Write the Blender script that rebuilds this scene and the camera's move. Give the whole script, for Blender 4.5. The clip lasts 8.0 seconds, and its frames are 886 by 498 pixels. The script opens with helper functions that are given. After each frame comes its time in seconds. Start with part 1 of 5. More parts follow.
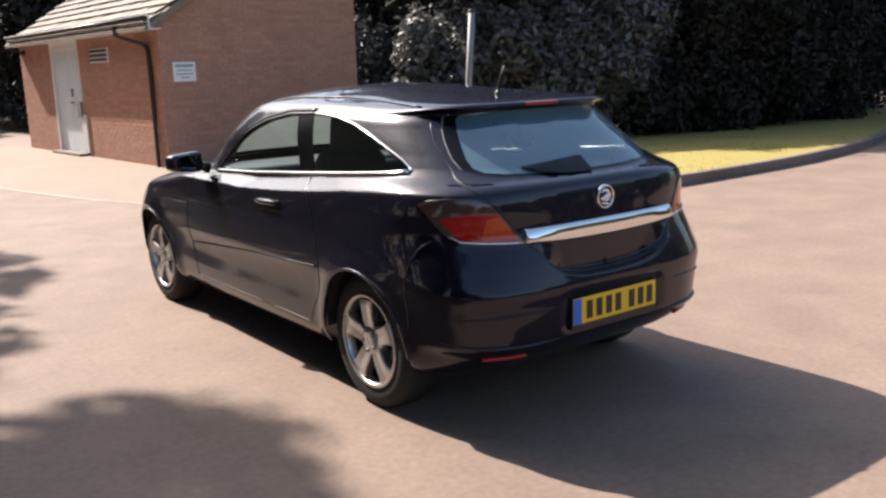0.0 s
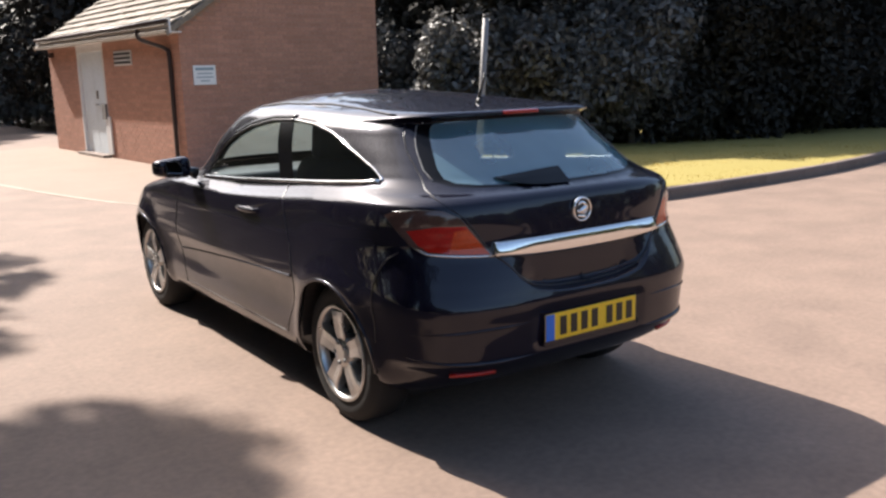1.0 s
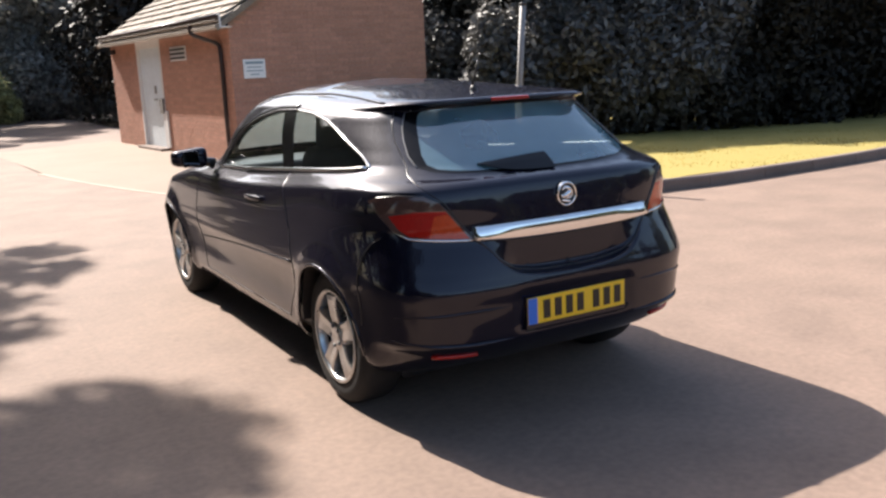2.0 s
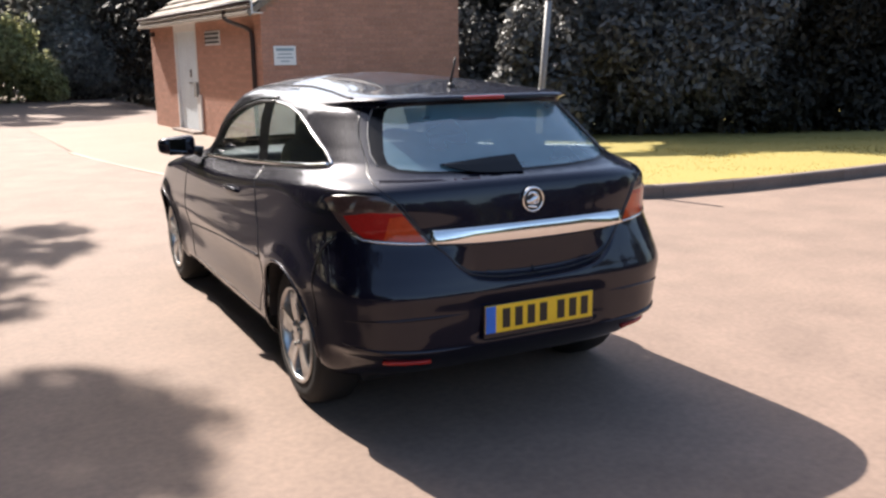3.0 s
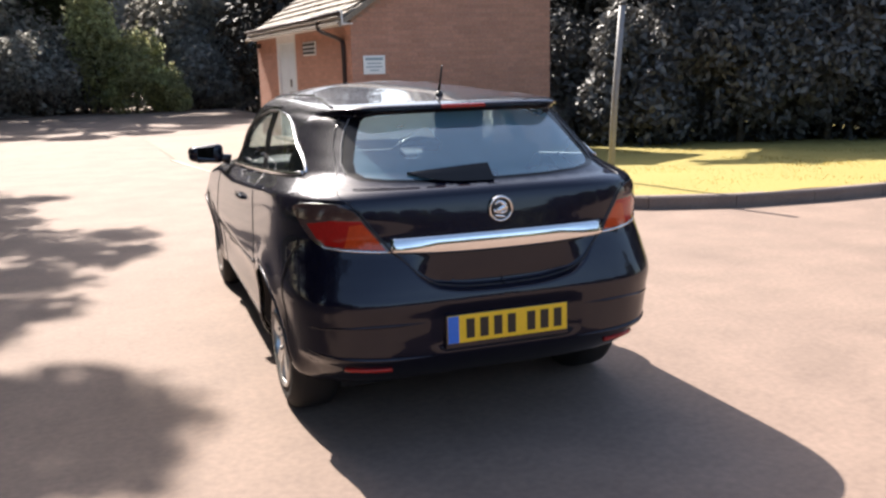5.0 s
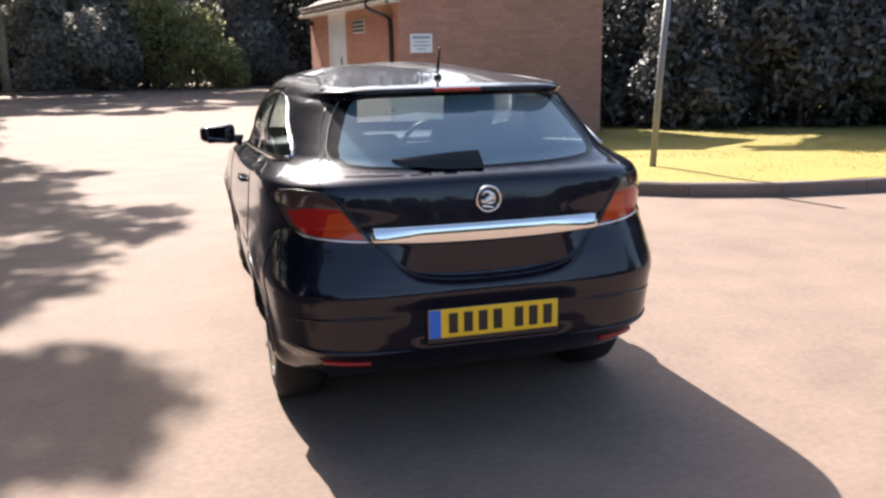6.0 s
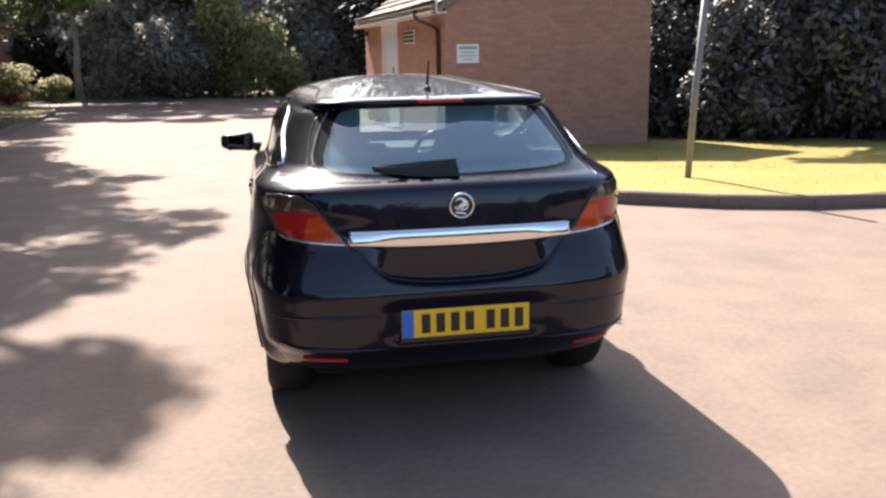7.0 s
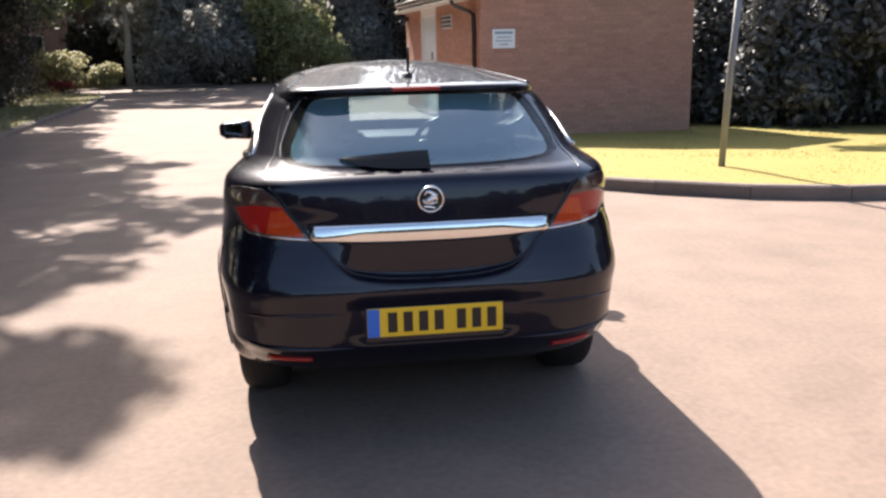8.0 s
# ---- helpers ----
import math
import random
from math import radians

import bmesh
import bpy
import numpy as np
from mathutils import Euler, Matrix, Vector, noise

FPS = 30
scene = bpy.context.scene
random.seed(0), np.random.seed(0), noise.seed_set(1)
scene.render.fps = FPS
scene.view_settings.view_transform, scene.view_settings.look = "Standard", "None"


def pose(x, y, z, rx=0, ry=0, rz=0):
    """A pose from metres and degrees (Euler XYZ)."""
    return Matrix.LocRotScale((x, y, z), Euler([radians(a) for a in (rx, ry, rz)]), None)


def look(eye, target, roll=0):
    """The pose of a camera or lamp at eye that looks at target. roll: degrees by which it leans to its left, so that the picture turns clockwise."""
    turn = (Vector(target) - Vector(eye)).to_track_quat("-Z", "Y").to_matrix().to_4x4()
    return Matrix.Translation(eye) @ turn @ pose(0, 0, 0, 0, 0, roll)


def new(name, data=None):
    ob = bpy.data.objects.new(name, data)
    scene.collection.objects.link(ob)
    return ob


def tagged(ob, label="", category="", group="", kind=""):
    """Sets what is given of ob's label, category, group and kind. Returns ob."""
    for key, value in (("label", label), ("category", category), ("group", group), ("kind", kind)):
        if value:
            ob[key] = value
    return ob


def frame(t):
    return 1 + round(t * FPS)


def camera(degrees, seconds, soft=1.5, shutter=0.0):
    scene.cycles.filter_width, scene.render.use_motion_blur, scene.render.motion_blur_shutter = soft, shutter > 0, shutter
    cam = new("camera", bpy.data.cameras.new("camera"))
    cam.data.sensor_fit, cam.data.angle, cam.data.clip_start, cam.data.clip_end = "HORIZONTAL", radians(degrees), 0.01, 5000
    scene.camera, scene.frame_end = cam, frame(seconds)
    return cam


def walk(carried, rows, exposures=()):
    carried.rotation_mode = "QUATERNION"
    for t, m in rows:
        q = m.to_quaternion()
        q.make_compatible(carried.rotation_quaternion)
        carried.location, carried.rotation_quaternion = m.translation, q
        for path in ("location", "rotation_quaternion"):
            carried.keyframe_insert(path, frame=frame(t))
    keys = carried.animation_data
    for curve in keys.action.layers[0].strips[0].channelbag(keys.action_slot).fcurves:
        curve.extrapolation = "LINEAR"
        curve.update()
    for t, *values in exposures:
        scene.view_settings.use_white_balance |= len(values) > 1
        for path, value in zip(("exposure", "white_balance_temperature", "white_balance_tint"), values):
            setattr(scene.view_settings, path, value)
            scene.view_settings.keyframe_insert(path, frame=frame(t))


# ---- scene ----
cam = camera(53.3, 8.0, soft=2.5)
EXPOSURE = 1.40
PATH = [
    (0, (-2.803, -3.264, 1.507), (-1.626, -1.697, 1.104), -1.9),
    (0.5, (-2.652, -3.277, 1.517), (-1.49, -1.7, 1.114), -2.4),
    (1, (-2.539, -3.335, 1.513), (-1.419, -1.724, 1.121), -1.5),
    (2.5, (-2.135, -3.635, 1.487), (-1.194, -1.92, 1.071), -2.4),
    (3, (-1.947, -3.635, 1.504), (-1.041, -1.904, 1.081), -0.7),
    (3.5, (-1.806, -3.672, 1.499), (-0.964, -1.909, 1.069), -1.4),
    (4, (-1.629, -3.786, 1.503), (-0.871, -1.982, 1.09), -1.0),
    (4.5, (-1.509, -3.888, 1.496), (-0.804, -2.057, 1.11), -1.5),
    (6, (-1.057, -3.817, 1.506), (-0.53, -1.94, 1.06), -1.0),
    (6.5, (-0.891, -3.962, 1.521), (-0.455, -2.058, 1.091), -1.3),
    (7, (-0.761, -4.053, 1.517), (-0.371, -2.138, 1.093), -0.9),
    (7.5, (-0.615, -4.019, 1.501), (-0.275, -2.093, 1.082), -1.1),
    (8, (-0.415, -3.944, 1.513), (-0.143, -2.015, 1.06), -1.2),
]
walk(cam, [(t, look(eye, target, roll)) for t, eye, target, roll in PATH], exposures=[(0.0, EXPOSURE - 0.15), (2.5, EXPOSURE), (8.0, EXPOSURE + 0.12)])

# ---- light ----
SUN_EL, SUN_AZ = radians(42.2), math.atan2(-0.218, 0.976)      # azimuth from +y towards +x
SUN_DIR = Vector((math.sin(SUN_AZ) * math.cos(SUN_EL), math.cos(SUN_AZ) * math.cos(SUN_EL), math.sin(SUN_EL)))
world = bpy.data.worlds.new("sky")
scene.world = world
world.use_nodes = True
wn = world.node_tree
sky = wn.nodes.new("ShaderNodeTexSky")
sky.sky_type, sky.sun_disc = "NISHITA", False
sky.sun_elevation, sky.sun_rotation = SUN_EL, SUN_AZ
sky.dust_density = 2.5                                       # summer haze: a bright sky round the sun
wn.nodes["Background"].inputs[1].default_value = 0.118
wn.links.new(sky.outputs[0], wn.nodes["Background"].inputs[0])
sun_data = bpy.data.lights.new("sun", "SUN")
sun_data.energy, sun_data.angle, sun_data.color = 5.0, radians(0.53), (1.0, 0.915, 0.84)
sun = new("sun", sun_data)
sun.matrix_world = look(SUN_DIR * 60, (0, 0, 0))


# ---- materials ----
def material(name, base, rough=0.6, metal=0.0, vary=0.0, scale=4.0, fine=60.0, bump=0.0, bump_scale=80.0, coat=0.0, second=None, per_object=0.0, island=0.0, spec=0.5, rough_vary=0.0):
    """A principled surface with two scales of colour variation, a relief and optional differences from piece to piece."""
    m = bpy.data.materials.new(name)
    m.use_nodes = True
    nt = m.node_tree
    b = nt.nodes["Principled BSDF"]
    b.inputs["Roughness"].default_value = rough
    b.inputs["Metallic"].default_value = metal
    b.inputs["Coat Weight"].default_value = coat
    b.inputs["Coat Roughness"].default_value, b.inputs["Coat IOR"].default_value = 0.035, 1.5
    b.inputs["Specular IOR Level"].default_value = spec
    b.inputs["Base Color"].default_value = (*base, 1)
    place = nt.nodes.new("ShaderNodeNewGeometry")
    if vary > 0 or per_object > 0 or island > 0:
        big = nt.nodes.new("ShaderNodeTexNoise")
        big.inputs["Scale"].default_value, big.inputs["Detail"].default_value = scale, 6
        small = nt.nodes.new("ShaderNodeTexNoise")
        small.inputs["Scale"].default_value, small.inputs["Detail"].default_value = fine, 3
        nt.links.new(place.outputs["Position"], big.inputs["Vector"])
        nt.links.new(place.outputs["Position"], small.inputs["Vector"])
        mix = nt.nodes.new("ShaderNodeMixRGB")
        other = second or tuple(c * 0.55 for c in base)
        mix.inputs[1].default_value, mix.inputs[2].default_value = (*base, 1), (*other, 1)
        ramp = nt.nodes.new("ShaderNodeMapRange")
        ramp.inputs["From Min"].default_value, ramp.inputs["From Max"].default_value = 0.35, 0.68
        ramp.inputs["To Max"].default_value = min(1.0, vary * 2)
        nt.links.new(big.outputs["Fac"], ramp.inputs["Value"])
        nt.links.new(ramp.outputs[0], mix.inputs[0])
        hsv = nt.nodes.new("ShaderNodeHueSaturation")
        value = nt.nodes.new("ShaderNodeMapRange")
        value.inputs["From Min"].default_value, value.inputs["From Max"].default_value = 0.3, 0.7
        value.inputs["To Min"].default_value, value.inputs["To Max"].default_value = 1 - vary, 1 + vary
        nt.links.new(small.outputs["Fac"], value.inputs["Value"])
        out_value = value.outputs[0]
        if per_object > 0 or island > 0:
            if per_object > 0:
                info, sock, amount = nt.nodes.new("ShaderNodeObjectInfo"), "Random", per_object
            else:
                info, sock, amount = nt.nodes.new("ShaderNodeNewGeometry"), "Random Per Island", island
            piece = nt.nodes.new("ShaderNodeMapRange")
            piece.inputs["To Min"].default_value, piece.inputs["To Max"].default_value = 1 - amount, 1 + amount
            nt.links.new(info.outputs[sock], piece.inputs["Value"])
            times = nt.nodes.new("ShaderNodeMath")
            times.operation = "MULTIPLY"
            nt.links.new(out_value, times.inputs[0])
            nt.links.new(piece.outputs[0], times.inputs[1])
            out_value = times.outputs[0]
        nt.links.new(out_value, hsv.inputs["Value"])
        nt.links.new(mix.outputs[0], hsv.inputs["Color"])
        nt.links.new(hsv.outputs[0], b.inputs["Base Color"])
        if rough_vary > 0:
            rr = nt.nodes.new("ShaderNodeMapRange")
            rr.inputs["To Min"].default_value, rr.inputs["To Max"].default_value = max(0.02, rough - rough_vary), min(1, rough + rough_vary)
            nt.links.new(big.outputs["Fac"], rr.inputs["Value"])
            nt.links.new(rr.outputs[0], b.inputs["Roughness"])
    if bump > 0:
        grain = nt.nodes.new("ShaderNodeTexNoise")
        grain.inputs["Scale"].default_value, grain.inputs["Detail"].default_value = bump_scale, 5
        nt.links.new(place.outputs["Position"], grain.inputs["Vector"])
        bn = nt.nodes.new("ShaderNodeBump")
        bn.inputs["Strength"].default_value, bn.inputs["Distance"].default_value = bump, 0.02
        nt.links.new(grain.outputs["Fac"], bn.inputs["Height"])
        nt.links.new(bn.outputs[0], b.inputs["Normal"])
    return m


def leaf_material(name, base, second, rough=0.45, glow=0.25, island=0.45, spec=0.35):
    """Leaves: colour from leaf to leaf, some light through the blade."""
    m = material(name, base, rough, vary=0.25, scale=0.6, fine=9.0, second=second, island=island, spec=spec)
    nt = m.node_tree
    b = nt.nodes["Principled BSDF"]
    back = nt.nodes.new("ShaderNodeBsdfTranslucent")
    hsv = [n for n in nt.nodes if n.bl_idname == "ShaderNodeHueSaturation"][0]
    lighter = nt.nodes.new("ShaderNodeHueSaturation")
    lighter.inputs["Value"].default_value, lighter.inputs["Hue"].default_value = 1.6, 0.48
    nt.links.new(hsv.outputs[0], lighter.inputs["Color"])
    nt.links.new(lighter.outputs[0], back.inputs["Color"])
    mix = nt.nodes.new("ShaderNodeMixShader")
    mix.inputs[0].default_value = glow
    nt.links.new(b.outputs[0], mix.inputs[1])
    nt.links.new(back.outputs[0], mix.inputs[2])
    nt.links.new(mix.outputs[0], nt.nodes["Material Output"].inputs[0])
    return m


def glass_material(name, tint, gloss=0.02, ior=1.5, film=0.0, dust_sheen=(0.6, 0.72, 0.8)):
    m = bpy.data.materials.new(name)
    m.use_nodes = True
    nt = m.node_tree
    nt.nodes.remove(nt.nodes["Principled BSDF"])
    clear = nt.nodes.new("ShaderNodeBsdfTransparent")
    clear.inputs[0].default_value = (*tint, 1)
    shine = nt.nodes.new("ShaderNodeBsdfGlossy")
    shine.inputs["Roughness"].default_value = gloss
    facing = nt.nodes.new("ShaderNodeLayerWeight")
    facing.inputs["Blend"].default_value = 0.5
    power = nt.nodes.new("ShaderNodeMath")
    power.operation, power.inputs[1].default_value = "POWER", 5.0
    nt.links.new(facing.outputs["Facing"], power.inputs[0])
    fres = nt.nodes.new("ShaderNodeMapRange")
    fres.inputs["To Min"].default_value = ((ior - 1) / (ior + 1)) ** 2
    nt.links.new(power.outputs[0], fres.inputs["Value"])
    mix = nt.nodes.new("ShaderNodeMixShader")
    nt.links.new(fres.outputs[0], mix.inputs[0])
    nt.links.new(clear.outputs[0], mix.inputs[1])
    nt.links.new(shine.outputs[0], mix.inputs[2])
    last = mix
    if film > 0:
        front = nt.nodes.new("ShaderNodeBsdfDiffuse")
        front.inputs[0].default_value = (*dust_sheen, 1)
        through_ = nt.nodes.new("ShaderNodeBsdfTranslucent")      # dusty or sky-blue, the film also scatters light forward
        through_.inputs[0].default_value = (*dust_sheen, 1)
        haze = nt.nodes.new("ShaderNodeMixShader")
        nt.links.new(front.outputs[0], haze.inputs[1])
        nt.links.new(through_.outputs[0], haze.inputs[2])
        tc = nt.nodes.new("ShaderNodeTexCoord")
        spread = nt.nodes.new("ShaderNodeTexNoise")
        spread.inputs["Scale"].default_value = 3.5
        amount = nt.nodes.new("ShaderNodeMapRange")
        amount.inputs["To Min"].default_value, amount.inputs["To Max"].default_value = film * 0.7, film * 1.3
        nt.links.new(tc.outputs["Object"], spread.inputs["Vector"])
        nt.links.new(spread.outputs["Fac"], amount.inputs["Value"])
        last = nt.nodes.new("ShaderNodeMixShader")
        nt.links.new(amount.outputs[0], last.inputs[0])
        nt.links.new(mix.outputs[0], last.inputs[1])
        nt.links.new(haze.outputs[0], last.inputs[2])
    nt.links.new(last.outputs[0], nt.nodes["Material Output"].inputs[0])
    return m


TARMAC = material("tarmac", (0.203, 0.142, 0.108), 0.85, vary=0.11, scale=0.8, fine=28, bump=0.12, bump_scale=150, second=(0.105, 0.073, 0.058))


def mottle(m, scale, amount):
    """Broad, cloudy wear in a surface's colour: washed-out and dirty patches."""
    nt = m.node_tree
    b = nt.nodes["Principled BSDF"]
    before = b.inputs["Base Color"].links[0].from_socket
    place = nt.nodes.new("ShaderNodeNewGeometry")
    cloud = nt.nodes.new("ShaderNodeTexNoise")
    cloud.inputs["Scale"].default_value, cloud.inputs["Detail"].default_value, cloud.inputs["Roughness"].default_value = scale, 7, 0.62
    nt.links.new(place.outputs["Position"], cloud.inputs["Vector"])
    level = nt.nodes.new("ShaderNodeMapRange")
    level.inputs["From Min"].default_value, level.inputs["From Max"].default_value = 0.3, 0.7
    level.inputs["To Min"].default_value, level.inputs["To Max"].default_value = 1 - amount, 1 + amount
    nt.links.new(cloud.outputs["Fac"], level.inputs["Value"])
    hsv = nt.nodes.new("ShaderNodeHueSaturation")
    nt.links.new(before, hsv.inputs["Color"])
    nt.links.new(level.outputs[0], hsv.inputs["Value"])
    nt.links.new(hsv.outputs[0], b.inputs["Base Color"])


mottle(TARMAC, 1.9, 0.15)
APRON = material("apron_surface", (0.245, 0.183, 0.137), 0.85, vary=0.12, scale=0.9, fine=110, bump=0.35, bump_scale=120)
KERB = material("kerb_concrete", (0.19, 0.145, 0.12), 0.85, vary=0.2, scale=3, fine=90, bump=0.4, bump_scale=90, per_object=0.12)
# kerb concrete with sunlight in its colour for flush stones; also far path
PALE_LIT = material("pale_lit_concrete", (0.33, 0.265, 0.21), 0.85, vary=0.15, scale=3, fine=90, bump=0.3, bump_scale=90, per_object=0.08)
SOIL = material("lawn_soil", (0.275, 0.222, 0.056), 0.95, vary=0.08, scale=1.2, fine=30, bump=0.15, bump_scale=30, second=(0.235, 0.19, 0.048))
# verge olive, soil and blades, is darkened for the tree shade over it
ROUGH_SOIL = material("shaded_verge_soil", (0.17, 0.155, 0.07), 0.95, vary=0.25, scale=1.0, fine=20, bump=0.4, bump_scale=20, second=(0.11, 0.105, 0.05))
ROUGH_BLADE = leaf_material("shaded_verge_blade", (0.17, 0.165, 0.065), (0.22, 0.19, 0.085), 0.6, 0.4, 0.3)
BLADE = leaf_material("grass_blade", (0.285, 0.235, 0.06), (0.30, 0.24, 0.066), 0.6, 0.5, 0.07)
BRICK = material("brick_face", (0.44, 0.232, 0.168), 0.85, vary=0.18, scale=1.0, fine=40, bump=0.4, bump_scale=70, second=(0.37, 0.19, 0.138), per_object=0.10)
BRICK_JOINED = material("brick_face_joined", (0.44, 0.232, 0.168), 0.85, vary=0.18, scale=1.0, fine=40, bump=0.4, bump_scale=70, second=(0.37, 0.19, 0.138), island=0.10)
PALE_BRICK = material("weathered_far_brick", (0.44, 0.31, 0.29), 0.9, vary=0.15, scale=1.2, fine=14, bump=0.3)
MORTAR = material("mortar", (0.38, 0.245, 0.19), 0.95, vary=0.15, scale=2, fine=70, bump=0.3)
TILE = material("roof_tile", (0.25, 0.21, 0.17), 0.85, vary=0.25, scale=2.2, fine=30, bump=0.5, bump_scale=40, second=(0.20, 0.175, 0.135), per_object=0.22)
WHITE_PAINT = material("white_paint", (0.74, 0.74, 0.74), 0.5, vary=0.08, scale=2, fine=30, bump=0.08)
DOOR_PAINT = material("pale_door_paint", (0.72, 0.80, 0.86), 0.45, vary=0.1, scale=2, fine=30, bump=0.08)
DARK_PLASTIC = material("dark_plastic", (0.02, 0.018, 0.018), 0.45, vary=0.1, scale=5, fine=60)
BROWN_PIPE = material("brown_pipe", (0.035, 0.02, 0.018), 0.4, vary=0.15, scale=5, fine=60)
GALVANISED = material("galvanised_steel", (0.23, 0.225, 0.22), 0.6, metal=0.1, vary=0.15, scale=6, fine=80, rough_vary=0.1)
BARK = material("bark", (0.11, 0.085, 0.06), 0.95, vary=0.35, scale=3, fine=25, bump=0.9, bump_scale=22)
PALE_BARK = material("pale_bark", (0.34, 0.31, 0.25), 0.9, vary=0.3, scale=3, fine=25, bump=0.7, bump_scale=22)
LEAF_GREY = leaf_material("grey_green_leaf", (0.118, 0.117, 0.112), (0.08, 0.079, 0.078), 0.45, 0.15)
# near-black copy of the hedge leaf: deep shade is in the colour
LEAF_SHADED = leaf_material("shaded_leaf", (0.029, 0.027, 0.022), (0.019, 0.018, 0.015), 0.6, 0.03, spec=0.18)
LEAF_MID = leaf_material("tree_leaf", (0.085, 0.10, 0.05), (0.06, 0.072, 0.04), 0.45, 0.40)
FLOWER = leaf_material("red_petals", (0.25, 0.03, 0.035), (0.06, 0.07, 0.03), 0.5, 0.3)
# distance haze is mixed into this pale grey leaf colour
LEAF_HAZED = leaf_material("hazed_far_leaf", (0.32, 0.315, 0.285), (0.25, 0.247, 0.225), 0.5, 0.5)
LEAF_SAGE = leaf_material("sage_leaf", (0.40, 0.42, 0.23), (0.30, 0.30, 0.18), 0.5, 0.7)
LEAF_GOLD = leaf_material("golden_leaf", (0.29, 0.29, 0.16), (0.24, 0.23, 0.13), 0.5, 0.5)
LEAF_LIGHT = leaf_material("bright_leaf", (0.20, 0.24, 0.10), (0.14, 0.17, 0.075), 0.45, 0.6)
LEAF_YEW = leaf_material("yew_leaf", (0.075, 0.066, 0.050), (0.055, 0.050, 0.038), 0.7, 0.05, 0.2)
PAINT = material("black_metallic_paint", (0.0030, 0.0026, 0.0085), 0.4, coat=0.85, spec=0.05)
PAINT.node_tree.nodes["Principled BSDF"].inputs["Coat Roughness"].default_value = 0.035
PAINT.node_tree.nodes["Principled BSDF"].inputs["Coat IOR"].default_value = 1.45
flake = PAINT.node_tree.nodes.new("ShaderNodeBsdfGlossy")      # metal flakes under the lacquer
flake.inputs["Color"].default_value, flake.inputs["Roughness"].default_value = (0.006, 0.006, 0.009, 1), 0.27
both = PAINT.node_tree.nodes.new("ShaderNodeAddShader")
PAINT.node_tree.links.new(PAINT.node_tree.nodes["Principled BSDF"].outputs[0], both.inputs[0])
PAINT.node_tree.links.new(flake.outputs[0], both.inputs[1])
PAINT.node_tree.links.new(both.outputs[0], PAINT.node_tree.nodes["Material Output"].inputs[0])
CHROME = material("chrome", (0.80, 0.79, 0.77), 0.10, metal=1.0, vary=0.03, scale=20, fine=80)
# dark base colour stands for the dark surroundings the glass would reflect
MIRROR = material("darkened_mirror", (0.18, 0.19, 0.21), 0.03, metal=1.0)
ALLOY = material("alloy_wheel", (0.50, 0.50, 0.49), 0.30, metal=0.9, vary=0.08, scale=14, fine=90, rough_vary=0.08)
RUBBER = material("tyre_rubber", (0.007, 0.0067, 0.0067), 0.8, vary=0.2, scale=10, fine=90, bump=0.2, bump_scale=120)
TRIM = material("black_trim", (0.010, 0.010, 0.011), 0.30, vary=0.05, scale=12)
FABRIC = material("seat_fabric", (0.035, 0.035, 0.04), 0.9, vary=0.15, scale=8, fine=140, bump=0.3, bump_scale=200)
GREY_TRIM = material("grey_cabin_plastic", (0.06, 0.06, 0.065), 0.6, vary=0.1, scale=6, fine=80)
DASH = material("dashboard_plastic", (0.13, 0.13, 0.13), 0.32, vary=0.08, scale=6, fine=80)
GLASS = glass_material("window_glass", (0.82, 0.86, 0.84), film=0.008, dust_sheen=(0.66, 0.74, 0.72))
FRIT = material("window_border_black", (0.004, 0.004, 0.005), 0.2, spec=0.2)
SCREEN_GLASS = glass_material("windscreen_glass", (0.80, 0.86, 0.84), film=0.16, dust_sheen=(0.62, 0.72, 0.70))
# film coloured pale blue to carry the sky's reflection
REAR_GLASS = glass_material("rear_window_glass", (0.66, 0.78, 0.82), ior=2.9, film=0.27, dust_sheen=(0.44, 0.82, 1.0))
RED_LENS = material("red_lens", (0.33, 0.011, 0.007), 0.15, coat=0.35, spec=0.3, vary=0.1, scale=30, fine=90)
AMBER_LENS = material("amber_lens", (0.46, 0.055, 0.012), 0.15, coat=0.35, spec=0.3, vary=0.1, scale=30, fine=90)
SMOKED_LENS = material("smoked_lens", (0.075, 0.042, 0.034), 0.10, coat=0.6, vary=0.15, scale=30, fine=90)
PLATE_YELLOW = material("plate_yellow", (0.88, 0.54, 0.02), 0.35, vary=0.04, scale=10)
PLATE_BLUE = material("plate_blue", (0.02, 0.15, 0.60), 0.35, vary=0.04, scale=10)
PLATE_BLACK = material("plate_black", (0.015, 0.012, 0.01), 0.4)
SIGN_WHITE = material("sign_white", (0.78, 0.80, 0.82), 0.4, vary=0.04, scale=6)
SIGN_PRINT = material("sign_print", (0.25, 0.34, 0.40), 0.5)


# ---- building helpers ----
def root(name, label, category, at=(0, 0, 0), group="", kind=""):
    ob = new(name)
    ob.location = at
    return tagged(ob, label, category, group, kind)


def mesh_of(name, verts, faces, mat, smooth=False):
    me = bpy.data.meshes.new(name)
    me.from_pydata([tuple(v) for v in verts], [], [tuple(f) for f in faces])
    me.materials.append(mat)
    if smooth:
        me.polygons.foreach_set("use_smooth", [True] * len(me.polygons))
    me.update()
    return me


def piece(name, me, parent=None, at=None, label=""):
    ob = new(name, me)
    ob.parent = parent
    if at is not None:
        ob.matrix_basis = at
    return tagged(ob, label)


